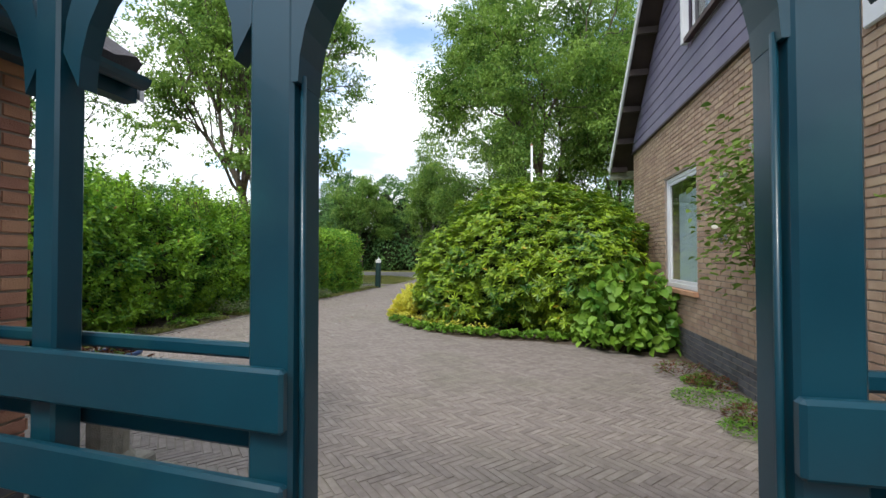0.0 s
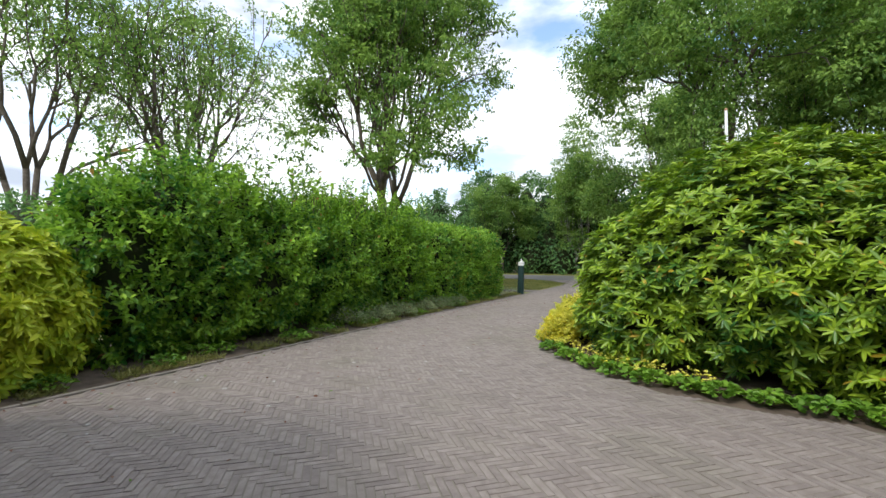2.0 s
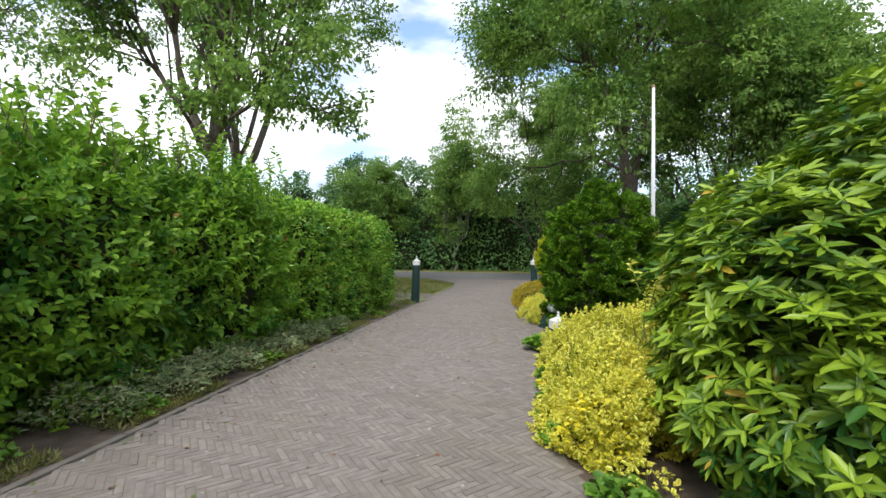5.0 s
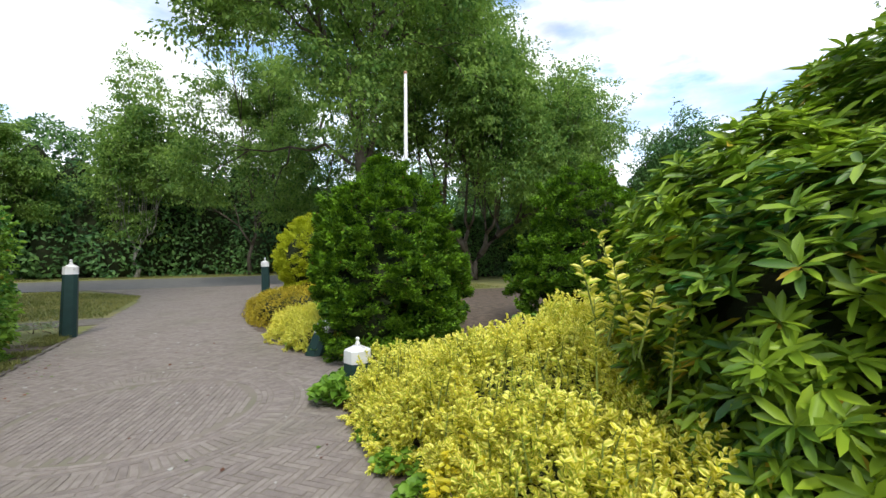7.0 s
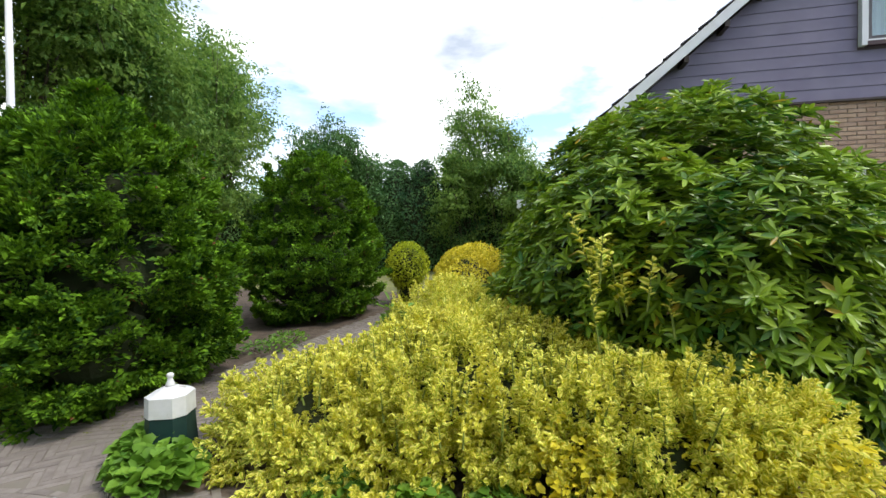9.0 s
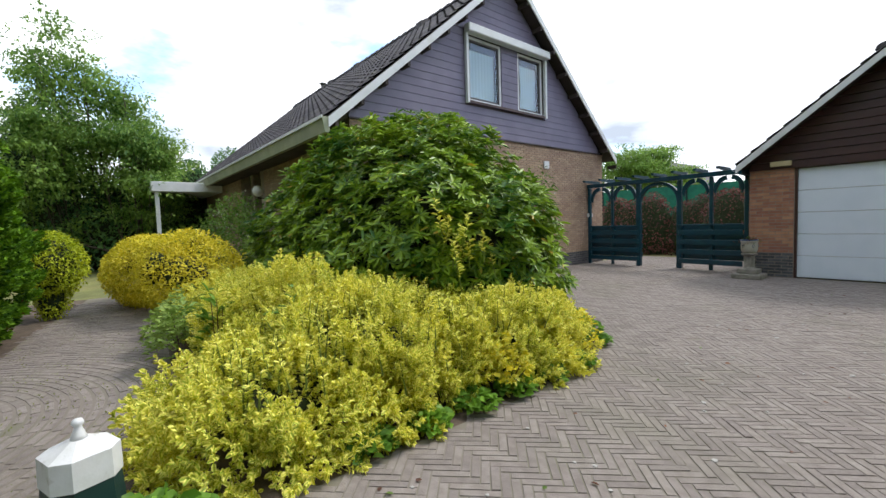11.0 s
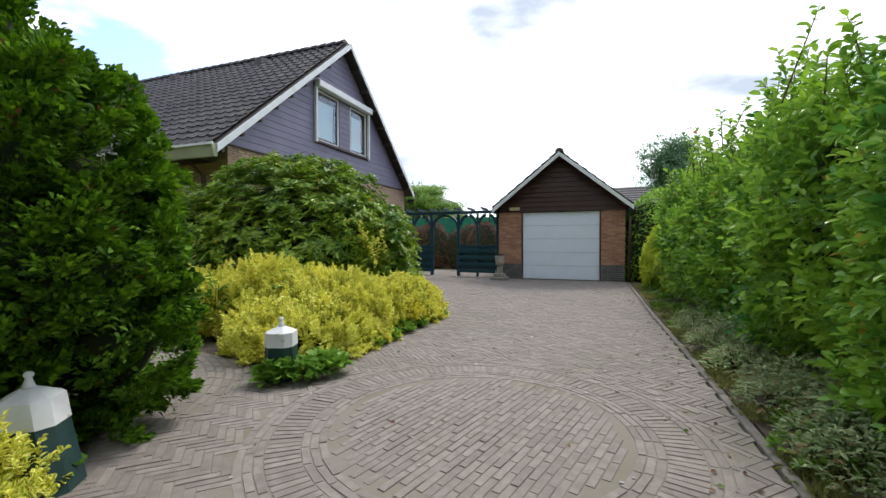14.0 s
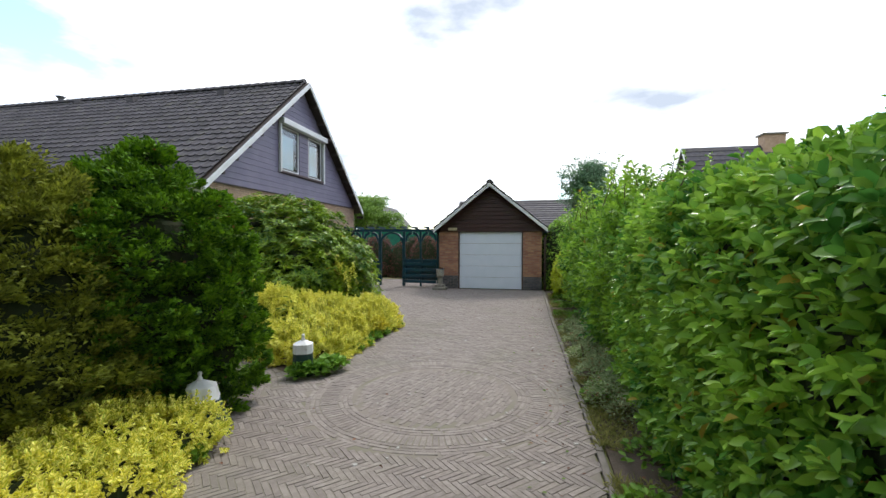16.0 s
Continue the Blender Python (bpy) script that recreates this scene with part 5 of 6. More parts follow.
sprigs("silver_plants", 2.45, -9, [(2.45 + 0.12 * math.sin(i * 2.2), -7.2 - i * 0.3, 0.26) for i in range(16)], L_silver, 420, 0.05, 0.32, "silvery grey-green low perennials along the kerb", seed=74, height=0.3)
sprigs("silver_plants", 2.8, -9, [(2.68 + 0.1 * math.sin(i * 1.3), -7.0 - i * 0.4, 0.28) for i in range(12)], L_silver, 260, 0.055, 0.4, "taller silvery grey-green perennials before the hedge", seed=84, height=0.38)
sprigs("border_weeds", 2.5, -3, [(2.45 + 0.15 * math.sin(i * 1.9), -1.5 - i * 0.62 - 0.3 * math.sin(i * 2.3), 0.12 + 0.12 * abs(math.sin(i * 1.3))) for i in range(22)], L_cover, 110, 0.06, 0.6, "small green weeds along the hedge foot", seed=75, height=0.15)
sprigs("silver_plants", 2.5, -17, [(2.5 + 0.35 * i, -16.6 - 0.1 * (i % 3), 0.25) for i in range(5)], L_silver, 120, 0.06, 0.35, "silvery low plants round the tall entrance post", seed=76, height=0.2)
sprigs("path_perennials", -3.3, -12.2, [(-3.9, -11.95, 0.3), (-4.4, -12.0, 0.25)], L_cover, 160, 0.06, 0.5, "low green plants between the cypresses beside the path", seed=77, height=0.2)
shrub("box_ball", (-8.2, -11.6, 0), [(-8.3, -11.5, 0.85, 0.45, 0.45, 0.5), (-8.3, -11.5, 0.3, 0.2, 0.2, 0.35)], L_gold_conifer, 7000, 0.045, 0.5, "clipped yellow-green ball of box in the garden", seed=78, rough=0.03)
shrub("rose_bush", (-9.0, -8.6, 0), [(-9.2, -8.5, 0.95, 0.9, 0.6, 1.0), (-10.2, -8.4, 0.9, 0.8, 0.7, 0.9)], L_rose, 5200, 0.07, 0.5, "loose green bush with reddish shoots before the front wall", seed=79, rough=0.3, core=False, layers=0.5)
shrub("ligularia", (-8.6, -10.3, 0), [(-8.6, -10.2, 0.7, 1.3, 0.6, 0.6), (-7.2, -9.8, 0.6, 0.9, 0.6, 0.6)], L_gold, 20000, 0.05, 0.5, "yellow flowering plants before the front wall", seed=80, rough=0.2, shrink=0.55)

sprigs("yellow_cover", -2.4, -6.3, [(-1.75 - 0.4 * k, -7.0 + 1.42 * (1 - math.exp(-k * 0.42)), 0.2) for k in range(5)], L_euon, 80, 0.045, 0.6, "low yellow-edged ground cover at the foot of the rhododendron", seed=86, height=0.2)

# sprigs that stand out of the hedges and bushes
def shoots(name, x, y, spots, mat, label, seed, tall=0.5, leaf=0.07, owner=None, wood=M_twig):
    r = np.random.default_rng(seed)
    s, p, w = Shape(), [], []
    for sx, sy, sz in spots:
        h = tall * (0.5 + 0.8 * r.random())
        lean = Vector((r.normal() * 0.18, r.normal() * 0.18, 1)) * h
        a = Vector((sx, sy, sz))
        s.tube([a - lean * 0.4, a + lean * 0.5, a + lean], [0.007, 0.005, 0.002], 4)
        n = 16
        for i in range(n):
            q = a + lean * (i / n)
            t_ = r.random() * 6.28
            p.append(tuple(q))
            w.append((math.cos(t_), math.sin(t_), 0.55))
    t = owner or thing(name, x, y, label=label, category="shoots")
    part("shoot_wood", s, wood, t, kind="stuff")
    part("shoot_leaves", leaf_mesh("shoot_leaves", mat, np.array(p), np.array(w), leaf, 0.5, seed), mat, t, kind="stuff")


def owner_of(prefix, k=0):
    return [o_ for o_ in scene.collection.objects if o_.parent is None and o_.name.startswith(prefix)][k]


sr = np.random.default_rng(90)
shoots("", 0, 0, [(3.3 + sr.normal() * 0.35, -3.2 - sr.random() * 7.2, 2.3 + sr.random() * 0.35) for _ in range(150)], L_hedge, "", 91, 0.45, 0.095, owner_of("mixed_hedge"))
shoots("", 0, 0, [(3.3 + sr.normal() * 0.3, -10.8 - sr.random() * 4.4, 2.08 + sr.random() * 0.1) for _ in range(46)], L_laurel, "", 92, 0.28, 0.09, owner_of("laurel_hedge"))


def top_of(blobs, x, y):
    """Height of the upper skin of a union of blobs over a spot of the plan."""
    best = 0.0
    for cx_, cy_, cz_, rx_, ry_, rz_ in blobs:
        q = 1 - ((x - cx_) / rx_) ** 2 - ((y - cy_) / ry_) ** 2
        if q > 0:
            best = max(best, cz_ + rz_ * math.sqrt(q))
    return best


spots_ = [(-1.3 - sr.random() * 3.4, -7.6 - sr.random() * 3.0) for _ in range(900)]
spots_ = [(x_, y_, top_of(EUON, x_, y_) + 0.03) for x_, y_ in spots_ if top_of(EUON, x_, y_) > 0.25]
shoots("", 0, 0, spots_, L_euon, "", 93, 0.12, 0.042, owner_of("euonymus"), M_green_twig)

# grass of the verge
gr = np.random.default_rng(95)
n = 30000
gx, gy = 2.3 + gr.random(n) * 9, -18.6 - gr.random(n) * 8.2
ok = (gx > 2.3 + np.maximum(0, -23.6 - gy) * 0.9)
n2 = 9000
hx, hy = -10 + gr.random(n2) * 9.0, -20.6 - gr.random(n2) * 5.5
ok2 = hx < -1.4 + np.minimum(0, hy + 22.6) * 0.75
n3 = 14000
kx, ky = -20 + gr.random(n3) * 45, -36.9 + gr.random(n3) * 1.6
gx, gy = np.concatenate([gx[ok], hx[ok2], kx]), np.concatenate([gy[ok], hy[ok2], ky])
verge = thing("verge_grass", 6, -22, label="dry yellow-green mown grass of the road verge", category="grass", kind="stuff")
gb_ = np.stack([gx, gy, np.full(len(gx), -0.04)], 1)
part("grass", leaf_mesh("grass", L_grass, gb_, gr.normal(size=gb_.shape) * 0.5 + np.array([0, 0, 0.8]), 0.10, 0.2, 96, simple=True), L_grass, verge, kind="stuff")

# variegated sprigs in the rhododendron
shoots("", 0, 0, [(-2.0 - sr.random() * 0.5, -8.35 + sr.random() * 0.5, 0.75 + sr.random() * 0.5) for _ in range(16)], L_euon, "", 94, 0.28, 0.07, owner_of("euonymus"), M_green_twig)
sprigs("fern", -2.6, -9.6, [(-2.5, -9.7, 0.16), (-3.3, -10.1, 0.14), (-2.9, -9.2, 0.1)], L_cover, 90, 0.12, 0.3, "small fern growing up through the euonymus", seed=81, height=0.86)
# dry grass along the kerb
kn = 14000
kx, ky = 2.12 + np.abs(gr.normal(size=kn)) * 0.24, -1.2 - gr.random(kn) * 15.0
tuftk = np.sin(ky * 3.1) + np.sin(ky * 7.7 + 1) > -0.4
kb = np.stack([kx, ky, np.full(kn, 0.0)], 1)[tuftk]
strip = thing("edge_grass", 2.2, -9, label="dry yellowish grass between kerb and hedge", category="grass", kind="stuff")
part("grass", leaf_mesh("grass", L_grass, kb, gr.normal(size=kb.shape) * 0.6 + np.array([0, 0, 0.7]), 0.09, 0.12, 98, simple=True), L_grass, strip, kind="stuff")

# pale droppings on the bricks
spots = Shape()
dr_ = np.random.default_rng(130)
for k in range(130):
    cx_, cy_ = -1.0 + dr_.random() * 3.0, -16.5 + dr_.random() * 15.5
    ra = 0.010 + 0.018 * dr_.random() ** 2
    pts_ = [(math.cos(a_) * ra * (0.6 + 0.6 * dr_.random()), math.sin(a_) * ra * (0.6 + 0.6 * dr_.random())) for a_ in (math.pi * j / 4 for j in range(8))]
    spots.ring([[(cx_ + a_, cy_ + b_, 0.001) for a_, b_ in pts_], [(cx_ + a_ * 0.9, cy_ + b_ * 0.9, 0.0062) for a_, b_ in pts_]])
M_spot = material("dried_droppings", (0.42, 0.41, 0.39), (0.34, 0.33, 0.31), 40, 0.9)
drops = thing("dried_droppings", 0.5, -9, label="small pale dried droppings scattered on the brick drive", category="stains", kind="stuff")
part("spots", spots, M_spot, drops, kind="stuff")

# moss between the courses of the front path
mr = np.random.default_rng(141)
mk = mr.integers(0, 82, 26000)
ma = mr.random(26000) * 2 * math.pi
mx = -3.5 + (0.3 + mk * 0.076 - 0.007 + mr.normal(size=26000) * 0.003) * np.cos(ma)
my = -12.6 + (0.3 + mk * 0.076 - 0.007 + mr.normal(size=26000) * 0.003) * np.sin(ma)
mok = (mx < -1.5) & (my > -12.7) & (my < -9.3) & (np.sin(mx * 5.1 + my * 3.3) + np.sin(my * 7.9 - mx * 2.1) > -0.5)
mok &= inside(mx, my, DRIVE)
L_moss = leaf_material("joint_moss", (0.10, 0.13, 0.02), (0.26, 0.29, 0.05), None, gloss=0.8, patch=3)
mb = np.stack([mx, my, np.full(26000, -0.003)], 1)[mok]
moss = thing("joint_moss", -3, -11, label="yellow-green moss in the joints of the curved brick path", category="moss", kind="stuff")
part("moss_growth", leaf_mesh("moss_growth", L_moss, mb, mr.normal(size=mb.shape) * 0.6 + np.array([0, 0, 0.6]), 0.016, 0.5, 142, simple=True), L_moss, moss, kind="stuff")

# fallen leaves and petals on the drive
lr = np.random.default_rng(97)
fx, fy = -1.0 + lr.random(260) * 3.4, -14.5 + lr.random(260) * 13
edge = lr.random(260) < 0.6
fx[edge] = 1.95 - np.abs(lr.normal(size=edge.sum())) * 0.25
litter = thing("leaf_litter", 0.8, -8, label="scattered dry leaves and petals on the brick drive", category="fallen leaves", kind="stuff")
lb_ = np.stack([fx, fy, np.full(260, 0.006)], 1)
part("litter", leaf_mesh("litter", L_heather, lb_, np.stack([lr.normal(size=260), lr.normal(size=260), np.full(260, 0.05)], 1), 0.035, 0.6, 98, bend=0), L_heather, litter, kind="stuff")

# ---- pot on its pedestal ----
ped = thing("garden_pedestal", -1.86, -0.5, label="weathered cast stone pedestal beside the garage door", category="pedestal")
part("foot", Shape().box(-2.12, -1.60, -0.72, -0.26, 0.0, 0.1), M_stone, ped, bevel=0.015)
part("base", Shape().box(-2.04, -1.68, -0.64, -0.33, 0.101, 0.2), M_stone, ped, bevel=0.015)
part("neck", Shape().lathe(-1.86, -0.49, [(0.13, 0.201), (0.10, 0.24), (0.10, 0.46), (0.15, 0.50), (0.15, 0.52)], 12), M_stone, ped)
pot = thing("flower_pot", -1.86, -0.49, 0.52, "grey stoneware pot with blue glaze marks and dried plant", "flower pot")
M_pot = material("stoneware", (0.42, 0.40, 0.33), (0.34, 0.32, 0.26), 6, 0.4, bump=0.1)
part("pot_body", Shape().lathe(-1.86, -0.49, [(0.11, 0.521), (0.142, 0.57), (0.150, 0.67), (0.138, 0.74), (0.153, 0.755), (0.153, 0.78), (0.131, 0.78), (0.12, 0.75), (0.02, 0.75)], 20), M_pot, pot, smooth=True)
M_cobalt = material("cobalt_glaze", (0.02, 0.05, 0.16), (0.03, 0.07, 0.20), 8, 0.3)
part("rim", Shape().ring([[(-1.86 + r_ * math.cos(a_), -0.49 + r_ * math.sin(a_), z_) for r_, z_ in ((0.130, 0.781), (0.154, 0.781), (0.156, 0.800), (0.130, 0.800))] for a_ in (2 * math.pi * j / 24 for j in range(25))], caps=False), M_cobalt, pot, "dark blue glazed rim", smooth=True)
for k in range(5):
    a0_ = 2 * math.pi * k / 5 + 0.4
    pts_ = []
    for j in range(13):
        q = j / 12 * 2 * math.pi * 0.85
        aa, zz = a0_ + 0.20 * (1 - j / 20) * math.cos(q), 0.66 + 0.042 * (1 - j / 20) * math.sin(q)
        pts_.append((-1.86 + 0.150 * math.cos(aa), -0.49 + 0.150 * math.sin(aa), zz))
    part("scroll_mark", Shape().tube(pts_, [0.005] * 13, 5), M_cobalt, pot, "painted blue scroll")
pr = np.random.default_rng(99)
part("dry_plant", leaf_mesh("dry_plant", L_heather, np.tile([[-1.86, -0.49, 0.77]], (160, 1)) + pr.normal(size=(160, 3)) * np.array([0.07, 0.07, 0.03]), pr.normal(size=(160, 3)) + np.array([0, 0, 0.6]), 0.075, 0.14, 99), L_heather, pot, kind="stuff")

# ---- neighbouring houses ----
def far_house(x0, x1, y0, y1, eave, ridge, label, chimney=None, along="x", gable=None):
    t = thing("neighbour_house", (x0 + x1) / 2, (y0 + y1) / 2, label=label, category="house")
    part("wall", Shape().box(x0 + 0.3, x1 - 0.3, y0 + 0.3, y1 - 0.3, 0, eave), M_brick, t)
    if along == "x":
        ym = (y0 + y1) / 2
        part("gable", Shape().ring([[(x, y0 + 0.5, eave), (x, ym, ridge - 0.2), (x, y1 - 0.5, eave)] for x in (x0 + 0.3, x1 - 0.3)]), gable or M_siding, t)
        n = 14
        for k in range(n):
            for sg in (0, 1):
                ya, yb = (y0, ym) if sg == 0 else (y1, ym)
                f0, f1 = k / n, (k + 1) / n
                z0, z1 = eave + (ridge - eave) * f0, eave + (ridge - eave) * f1
                p0, p1 = ya + (yb - ya) * f0, ya + (yb - ya) * f1
                part("tile_course", Shape().hexa([(x0, p0, z0), (x1, p0, z0), (x1, p1, z1), (x0, p1, z1), (x0, p0, z0 + 0.09), (x1, p0, z0 + 0.09), (x1, p1, z1 + 0.03), (x0, p1, z1 + 0.03)]), M_tile, t)
        for x_ in (x0 - 0.03, x1):
            part("bargeboard", Shape().ring([[(x, y0, eave - 0.15), (x, ym, ridge - 0.1), (x, y1, eave - 0.15), (x, y1, eave + 0.05), (x, ym, ridge + 0.1), (x, y0, eave + 0.05)] for x in (x_, x_ + 0.03)]), M_white, t)
    else:
        xm = (x0 + x1) / 2
        part("gable", Shape().ring([[(x0 + 0.5, y, eave), (xm, y, ridge - 0.2), (x1 - 0.5, y, eave)] for y in (y0 + 0.3, y1 - 0.3)]), gable or M_white, t)
        for sg in (x0, x1):
            part("roof", Shape().hexa([(sg, y0, eave), (xm, y0, ridge), (xm, y1, ridge), (sg, y1, eave), (sg, y0, eave + 0.12), (xm, y0, ridge + 0.12), (xm, y1, ridge + 0.12), (sg, y1, eave + 0.12)]), M_tile, t)
            part("bargeboard", Shape().hexa([(sg, y0 - 0.03, eave - 0.1), (xm, y0 - 0.03, ridge - 0.1), (xm, y0, ridge - 0.1), (sg, y0, eave - 0.1), (sg, y0 - 0.03, eave + 0.1), (xm, y0 - 0.03, ridge + 0.1), (xm, y0, ridge + 0.1), (sg, y0, eave + 0.1)]), M_white, t)
    if chimney:
        cx, cy, cz = chimney
        part("chimney", Shape().box(cx - 0.6, cx + 0.6, cy - 0.4, cy + 0.4, ridge - 0.8, cz), M_brick, t, bevel=0.02)
        part("chimney_cap", Shape().box(cx - 0.7, cx + 0.7, cy - 0.5, cy + 0.5, cz + 0.001, cz + 0.09), M_stone, t)
    return t


far_house(11.2, 25, 10.5, 18.0, 3.2, 8.0, "neighbouring brick house with a dark tiled roof and chimney", (16.4, 14.2, 8.6), gable=M_white)
far_house(-5.2, 8.2, 20, 28.0, 2.8, 5.75, "low neighbouring house with a dark tiled roof behind the garage")
far_house(-14.6, -11.2, 21, 28, 3.4, 5.3, "neighbouring house with a small white gable", along="y")

# porch roof at the far end of the house front
porch = thing("carport", -17.5, -8.4, label="white flat-roofed carport at the end of the house", category="carport")
part("roof_edge", Shape().box(-19.6, -16.2, -9.4, -7.25, 2.72, 3.05), M_white, porch, bevel=0.01)
for x_ in (-16.4, -19.4):
    part("post", Shape().box(x_ - 0.06, x_ + 0.06, -9.3, -9.18, 0, 2.719), M_white, porch)

# ridge tiles and roof fittings
part("vent_pipe", Shape().tube([(-16.7, -2.93, 7.2), (-16.7, -2.93, 7.46), (-16.7, -2.93, 7.54)], [0.09, 0.09, 0.17], 10), M_plinth, house, "dark vent pipe on the ridge")
ridge_s = 0
x = RX1 - 0.17
while x > RX0 + 0.2:
    s = Shape().ring([[(x - 0.36, RIDGE_Y + 0.13 * math.cos(a_), RIDGE_Z + 0.0 + 0.11 * math.sin(a_)) for a_ in (math.pi * j / 6 for j in range(7))], [(x, RIDGE_Y + 0.15 * math.cos(a_), RIDGE_Z + 0.015 + 0.125 * math.sin(a_)) for a_ in (math.pi * j / 6 for j in range(7))]])
    part("ridge_tile", s, M_tile, house)
    x -= 0.35
y = -0.36
while y < GD + 0.1:
    s = Shape().ring([[(0.13 * math.cos(a_), y, GR + 0.02 + 0.11 * math.sin(a_)) for a_ in (math.pi * j / 6 for j in range(7))], [(0.12 * math.cos(a_), y + 0.36, GR + 0.01 + 0.10 * math.sin(a_)) for a_ in (math.pi * j / 6 for j in range(7))]])
    part("ridge_tile", s, M_tile, garage)
    y += 0.35
for x_, q in ((-9.0, 0.93), (-12.8, 0.93), (-15.6, 0.99)):
    yy, zz = EY0 + (RIDGE_Y - EY0) * q, EAVE_Z + (RIDGE_Z - EAVE_Z) * q
    part("roof_vent", Shape().hexa([(x_ - 0.15, yy - 0.2, zz - 0.1), (x_ + 0.15, yy - 0.2, zz - 0.1), (x_ + 0.15, yy + 0.1, zz + 0.1), (x_ - 0.15, yy + 0.1, zz + 0.1), (x_ - 0.13, yy - 0.2, zz + 0.08), (x_ + 0.13, yy - 0.2, zz + 0.08), (x_ + 0.13, yy + 0.1, zz + 0.2), (x_ - 0.13, yy + 0.1, zz + 0.2)]), M_tile, house)

# ---- pieces: bricks, roof tiles, pavers ----
def lay(name, found, builder, mat, parent, near, kind_label=""):
    """Pieces: the 300 nearest a point of the plan as parts, the rest joined."""
    found.sort(key=lambda q: (q[0] - near[0]) ** 2 + (q[1] - near[1]) ** 2)
    cache = {}
    for q in found[:300]:
        key = q[4]
        if key not in cache:
            s = Shape()
            builder(s, (0, 0, q[2] * 0, 0, key))
            cache[key] = s.mesh(name, mat)
        o_ = new(name, cache[key])
        o_.parent = parent
        base = parent.matrix_basis.translation if parent else Vector((0, 0, 0))
        o_.matrix_basis = pose(q[0] - base.x, q[1] - base.y, q[2] - base.z, 0, 0, q[3])
    rest = Shape()
    for q in found[300:]:
        builder(rest, q)
    if rest.v:
        part(name + "work", rest, mat, parent, kind="stuff")


def placed(s, q, local, faces):
    c, n = math.cos(radians(q[3])), math.sin(radians(q[3]))
    k = len(s.v)
    s.v += [(q[0] + c * x - n * y, q[1] + n * x + c * y, q[2] + z) for x, y, z in local]
    s.f += [tuple(k + i for i in f) for f in faces]


FACE5 = ((4, 5, 6, 7), (0, 1, 5, 4), (1, 2, 6, 5), (2, 3, 7, 6), (3, 0, 4, 7))


def wall_brick(s, q):
    """A brick face that looks along local -y; q: x, y, z, turn, (length, height)."""
    l, h = q[4]
    e, p = 0.003, 0.009
    placed(s, q, [(0, 0, 0), (l, 0, 0), (l, 0, h), (0, 0, h), (e, -p, e), (l - e, -p, e), (l - e, -p, h - e), (e, -p, h - e)], FACE5)


def wall_pieces(origin, turn, u0, u1, v0, v1, holes, pitch=(0.22, 0.0625)):
    c, n = math.cos(radians(turn)), math.sin(radians(turn))
    out = []
    for b0, b1, z0, z1 in facing_bricks((0, 0, 0), (1, 0, 0), (0, -1, 0), u0, u1, v0, v1, holes, None, pitch=pitch):
        out.append((origin[0] + c * b0, origin[1] + n * b0, z0, turn, (round(b1 - b0, 3), round(z1 - z0, 4))))
    return out


FACE_X = GW - 0.008
gable_holes = [(SW[0], SW[1], SW[2], SW[3])]
lay("brick", wall_pieces((FACE_X, 0), 90, WY0, WY1, 0.375, SID_Z - 0.04, gable_holes), wall_brick, M_brick, house, (GW, -2.6))
plinth_rest = Shape()
for q in wall_pieces((FACE_X, 0), 90, WY0, WY1, 0.0, 0.375, []) + wall_pieces((0, WY0 + 0.008), 0, -11.45, GW - 0.012, 0.0, 0.375, []):
    wall_brick(plinth_rest, q)
part("plinth", plinth_rest, M_plinth, house, "dark grey brick plinth", kind="stuff")
front = Shape()
for q in wall_pieces((0, WY0 + 0.008), 0, -11.45, GW - 0.012, 0.375, 3.0, [FW]) + wall_pieces((0, WY0 + 0.008), 0, -19.8, -13.9, 0.0, 3.0, []) + wall_pieces((0, -5.9), 0, -13.59, -11.76, 0.0, 3.0, [(-13.05, -11.75, 0, 2.5)]):
    wall_brick(front, q)
part("brickwork", front, M_brick, house, kind="stuff")
gbr = Shape()
gp = []
for q in wall_pieces((0, 0.008), 0, GX0, GX1, 0.5, 2.24, [(-1.25, 1.25, 0, 2.3)]):
    gp.append(q)
for q in wall_pieces((GX0 + 0.008, 0), -90, -GD, -0.008, 0.5, 2.24, []):
    gp.append(q)
lay("brick", gp, wall_brick, M_brick_red, garage, (-2.0, 0.5))
for q in wall_pieces((0, 0.008), 0, GX0, GX1, 0.0, 0.5, [(-1.25, 1.25, 0, 2.3)]) + wall_pieces((GX0 + 0.008, 0), -90, -GD, -0.008, 0.0, 0.5, []):
    wall_brick(gbr, q)
part("plinth", gbr, M_plinth, garage, "dark grey brick plinth", kind="stuff")


def tile_piece(s, q):
    """One rolled roof tile on a slope; q: x, y, z, turn, (slope degrees, length)."""
    a, l = q[4]
    ca, sa = math.cos(radians(a)), math.sin(radians(a))
    prof = [(0, 0.012), (0.05, 0.002), (0.15, 0.0), (0.20, 0.022), (0.25, 0.038), (0.295, 0.014)]
    loc = []
    for w, up_, lift in ((0.0, 0.045, 0), (l, 0.012, 0), (0.0, 0.0, 0)):
        for px, pz in prof:
            h = (pz if up_ else 0) + up_
            loc.append((px, w * ca - h * sa, w * sa + h * ca))
    faces = []
    for i in range(5):
        faces.append((i, i + 1, 7 + i, 6 + i))
        faces.append((12 + i, 13 + i, i + 1, i))
    placed(s, q, loc, faces)


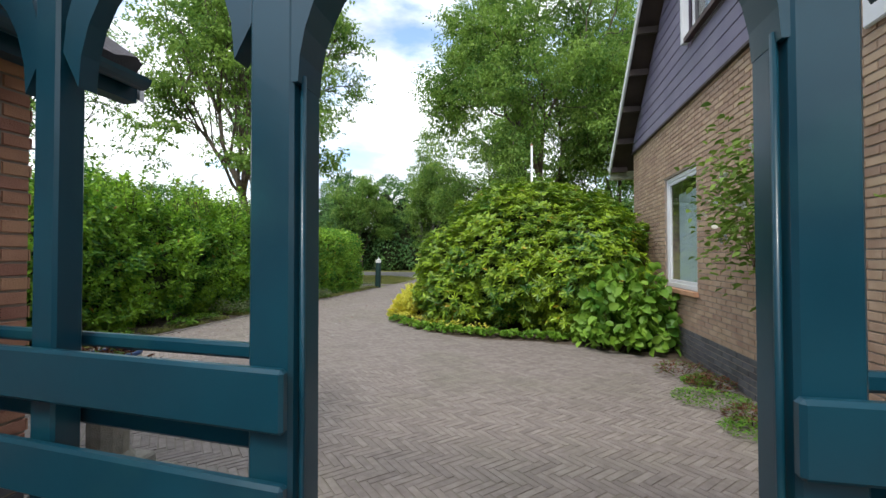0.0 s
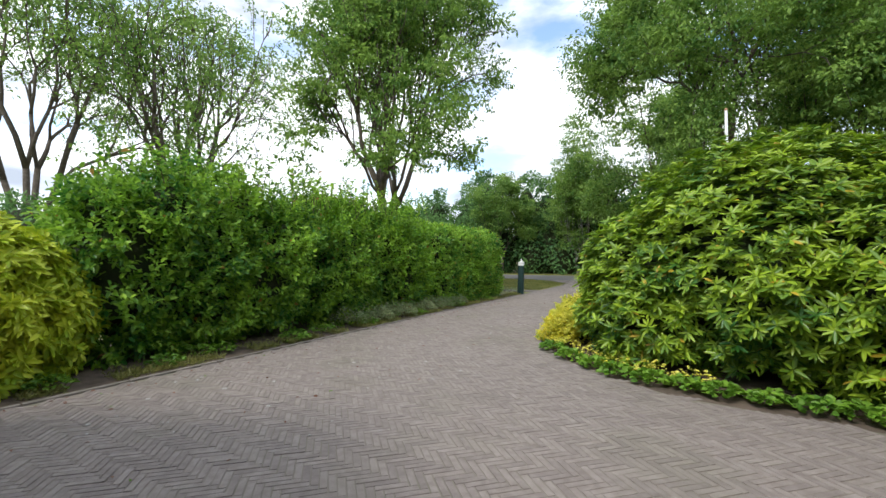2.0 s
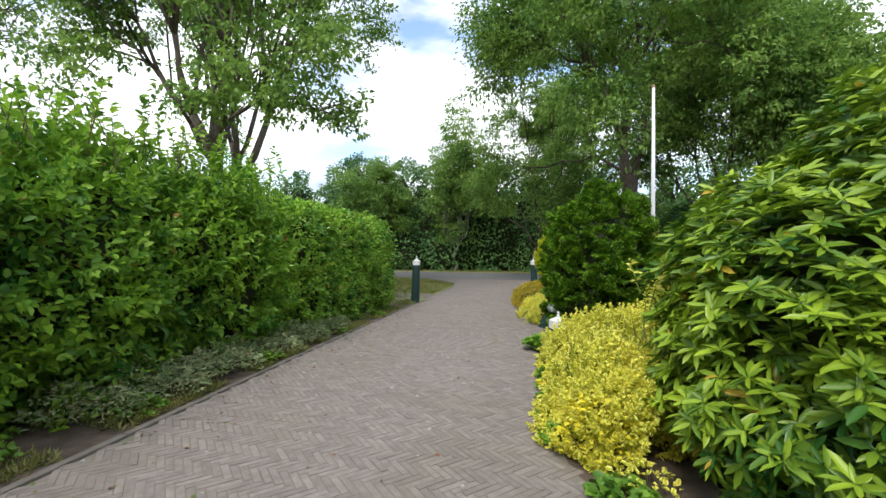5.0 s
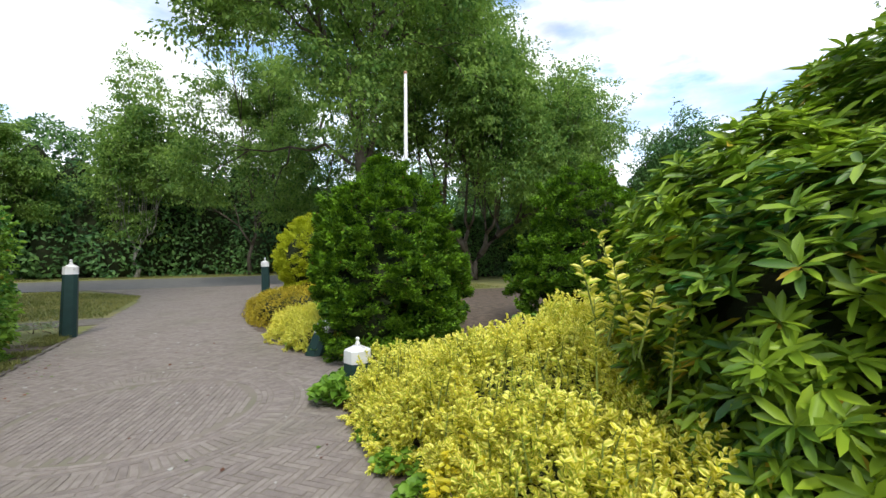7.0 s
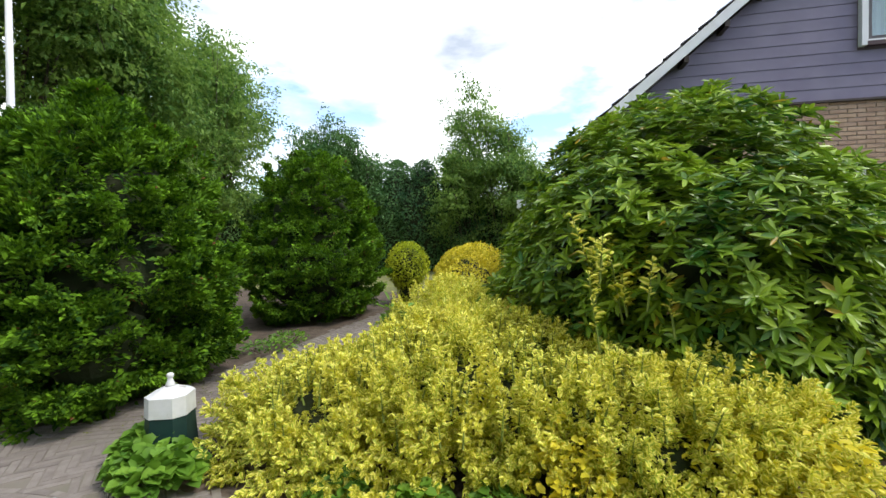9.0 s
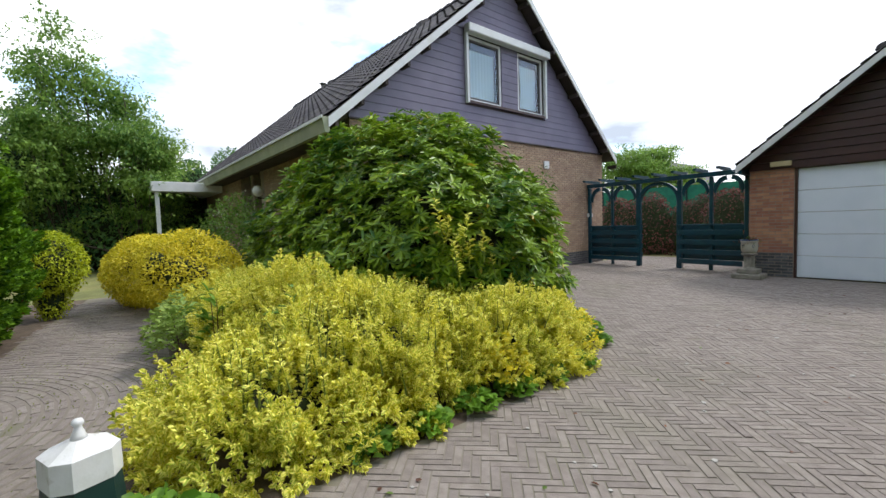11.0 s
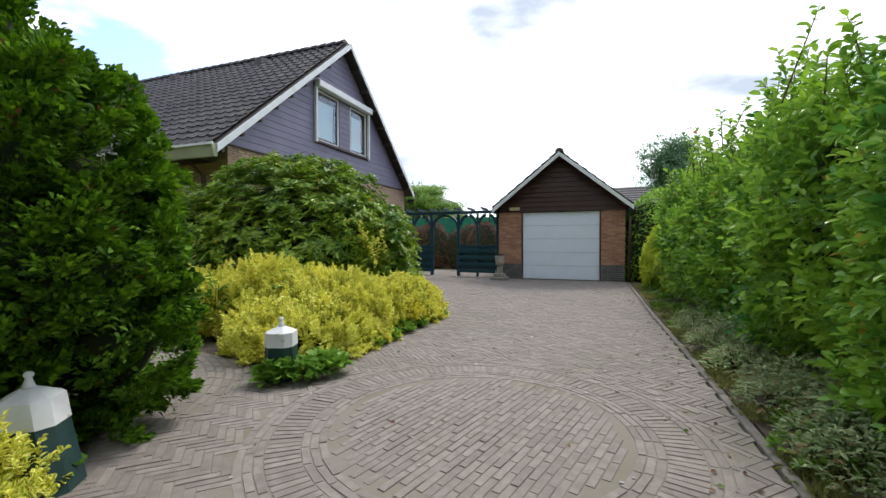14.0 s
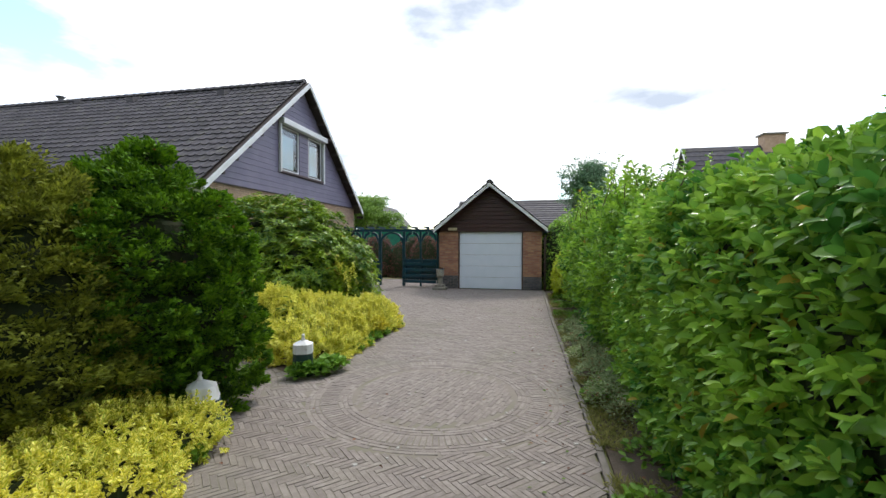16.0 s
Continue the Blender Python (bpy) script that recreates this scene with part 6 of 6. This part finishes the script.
def tile_field(x_from, n_cols, y_e, z_e, slope, length, turn, run_dir):
    out = []
    rows = int(length / 0.31)
    step = length / rows
    ca, sa = math.cos(radians(slope)), math.sin(radians(slope))
    for r_ in range(rows):
        for c_ in range(n_cols):
            d = r_ * step
            if turn == 0:
                out.append((x_from + c_ * 0.29, y_e + d * ca, z_e + d * sa, 0, (slope, step + 0.05)))
            else:
                out.append((y_e - run_dir * d * ca, x_from - run_dir * 0 + c_ * 0.29 * (1 if turn == 90 else -1), z_e + d * sa, turn, (slope, step + 0.05)))
    return out


s_len = math.hypot(RIDGE_Y - EY0, RIDGE_Z - EAVE_Z)
s_deg = math.degrees(math.atan(TAN))
lay("roof_tile", tile_field(RX0, 48, EY0, EAVE_Z + 0.002, s_deg, s_len + 0.02, 0, 1), tile_piece, M_tile, house, (-6.5, -6.0))
g_len, g_deg = math.hypot(2.12, GR - GE), math.degrees(math.atan(GT))
gt = [(2.12 - d * math.cos(radians(g_deg)), -0.4 + c_ * 0.29, GE + 0.002 + d * math.sin(radians(g_deg)), 90, (g_deg, g_len / 8 + 0.05)) for c_ in range(23) for d in (g_len / 8 * k for k in range(8))]
gt += [(-2.12 + d * math.cos(radians(g_deg)), -0.4 + 0.295 + c_ * 0.29, GE + 0.002 + d * math.sin(radians(g_deg)), -90, (g_deg, g_len / 8 + 0.05)) for c_ in range(23) for d in (g_len / 8 * k for k in range(8))]
lay("roof_tile", gt, tile_piece, M_tile, garage, (-1.5, -0.4))


def paver(s, q):
    """q: x, y, z, turn, (length, width)."""
    l, w = q[4]
    l, w = l / 2 - 0.002, w / 2 - 0.002
    e, t = 0.003, 0.01
    placed(s, q, [(-l, -w, -t), (l, -w, -t), (l, w, -t), (-l, w, -t), (-l + e, -w + e, 0), (l - e, -w + e, 0), (l - e, w - e, 0), (-l + e, w - e, 0)], FACE5)


pav = []
CX, CY, R0 = 0.42, -11.3, 0.97
W_, N_ = 0.052, 4
grid = []
for j in range(-420, 420):
    for k in range(-60, 60):
        u = j + 2 * N_ * k
        if -420 < u < 420:
            grid.append((u + N_ / 2, j + 0.5, 0))
            grid.append((u + N_ + 0.5, j - N_ + 1 + N_ / 2, 90))
grid = np.array(grid)
c45 = math.sqrt(0.5)
hx_, hy_ = (grid[:, 0] * c45 + grid[:, 1] * c45) * W_, (grid[:, 1] * c45 - grid[:, 0] * c45) * W_ - 9.0
keep = (hx_ > -6.3) & (hx_ < 4.7) & (hy_ > -27.3) & (hy_ < 3.6)
hx_, hy_, ht_ = hx_[keep], hy_[keep], grid[keep, 2]
keep = inside(hx_, hy_, DRIVE)
dist = np.hypot(hx_ - CX, hy_ - CY)
path_zone = (hx_ < -1.55) & (hy_ < -9.3) & (hy_ > -12.7)
keep &= (dist > R0 + 0.52) & ~path_zone
jr = np.random.default_rng(120)
for x_, y_, t_ in zip(hx_[keep], hy_[keep], ht_[keep]):
    pav.append((float(x_), float(y_), float(jr.normal() * 0.0012), float(t_ - 45 + jr.normal() * 0.8), (W_ * N_, W_)))
ix, iy = np.meshgrid(np.arange(-6, 7) * W_ * N_, np.arange(-20, 21) * W_)
ix = ix + (np.arange(41)[:, None] % 2) * W_ * N_ / 2
for x_, y_ in zip(ix.ravel(), iy.ravel()):
    a_, b_ = x_ * math.cos(1.31) - y_ * math.sin(1.31), x_ * math.sin(1.31) + y_ * math.cos(1.31)
    if math.hypot(a_, b_) < R0 - 0.07:
        pav.append((CX + a_, CY + b_, float(jr.normal() * 0.0012), math.degrees(1.31), (W_ * N_, W_)))
r_ = R0
for kind_ in ("s", "s", "s", "r", "s", "s", "s"):
    if kind_ == "s":
        n = int(2 * math.pi * (r_ + W_ / 2) / 0.2)
        for i in range(n):
            a_ = 2 * math.pi * (i + jr.random() * 0.1) / n
            pav.append((CX + (r_ + W_ / 2) * math.cos(a_), CY + (r_ + W_ / 2) * math.sin(a_), float(jr.normal() * 0.0012), math.degrees(a_) + 90, (0.198, W_)))
        r_ += W_
    else:
        n = int(2 * math.pi * r_ / W_)
        for i in range(n):
            a_ = 2 * math.pi * i / n
            pav.append((CX + (r_ + 0.1) * math.cos(a_), CY + (r_ + 0.1) * math.sin(a_), float(jr.normal() * 0.0012), math.degrees(a_), (0.2, W_)))
        r_ += 0.2
PX, PY = -3.5, -12.6
r_ = 0.3
while r_ < 6.5:
    n = int(2 * math.pi * r_ / 0.205)
    off = jr.random()
    for i in range(n):
        a_ = 2 * math.pi * (i + off) / n
        x_, y_ = PX + r_ * math.cos(a_), PY + r_ * math.sin(a_)
        if x_ < -1.55 and -12.7 < y_ < -9.3:
            pav.append((x_, y_, float(jr.normal() * 0.0015), math.degrees(a_) + 90 + jr.normal() * 0.8, (0.2, 0.062)))
    r_ += 0.076
pa = np.array([(q[0], q[1]) for q in pav])
okp = inside(pa[:, 0], pa[:, 1], DRIVE)
pav = [q for q, o_ in zip(pav, okp) if o_]
drive = thing("brick_paving", 0, -9, label="grey-brown clay bricks laid in herringbone with a round pattern in the drive", category="paving", kind="structure")
lay("brick", pav, paver, M_paver, drive, (CX, CY))
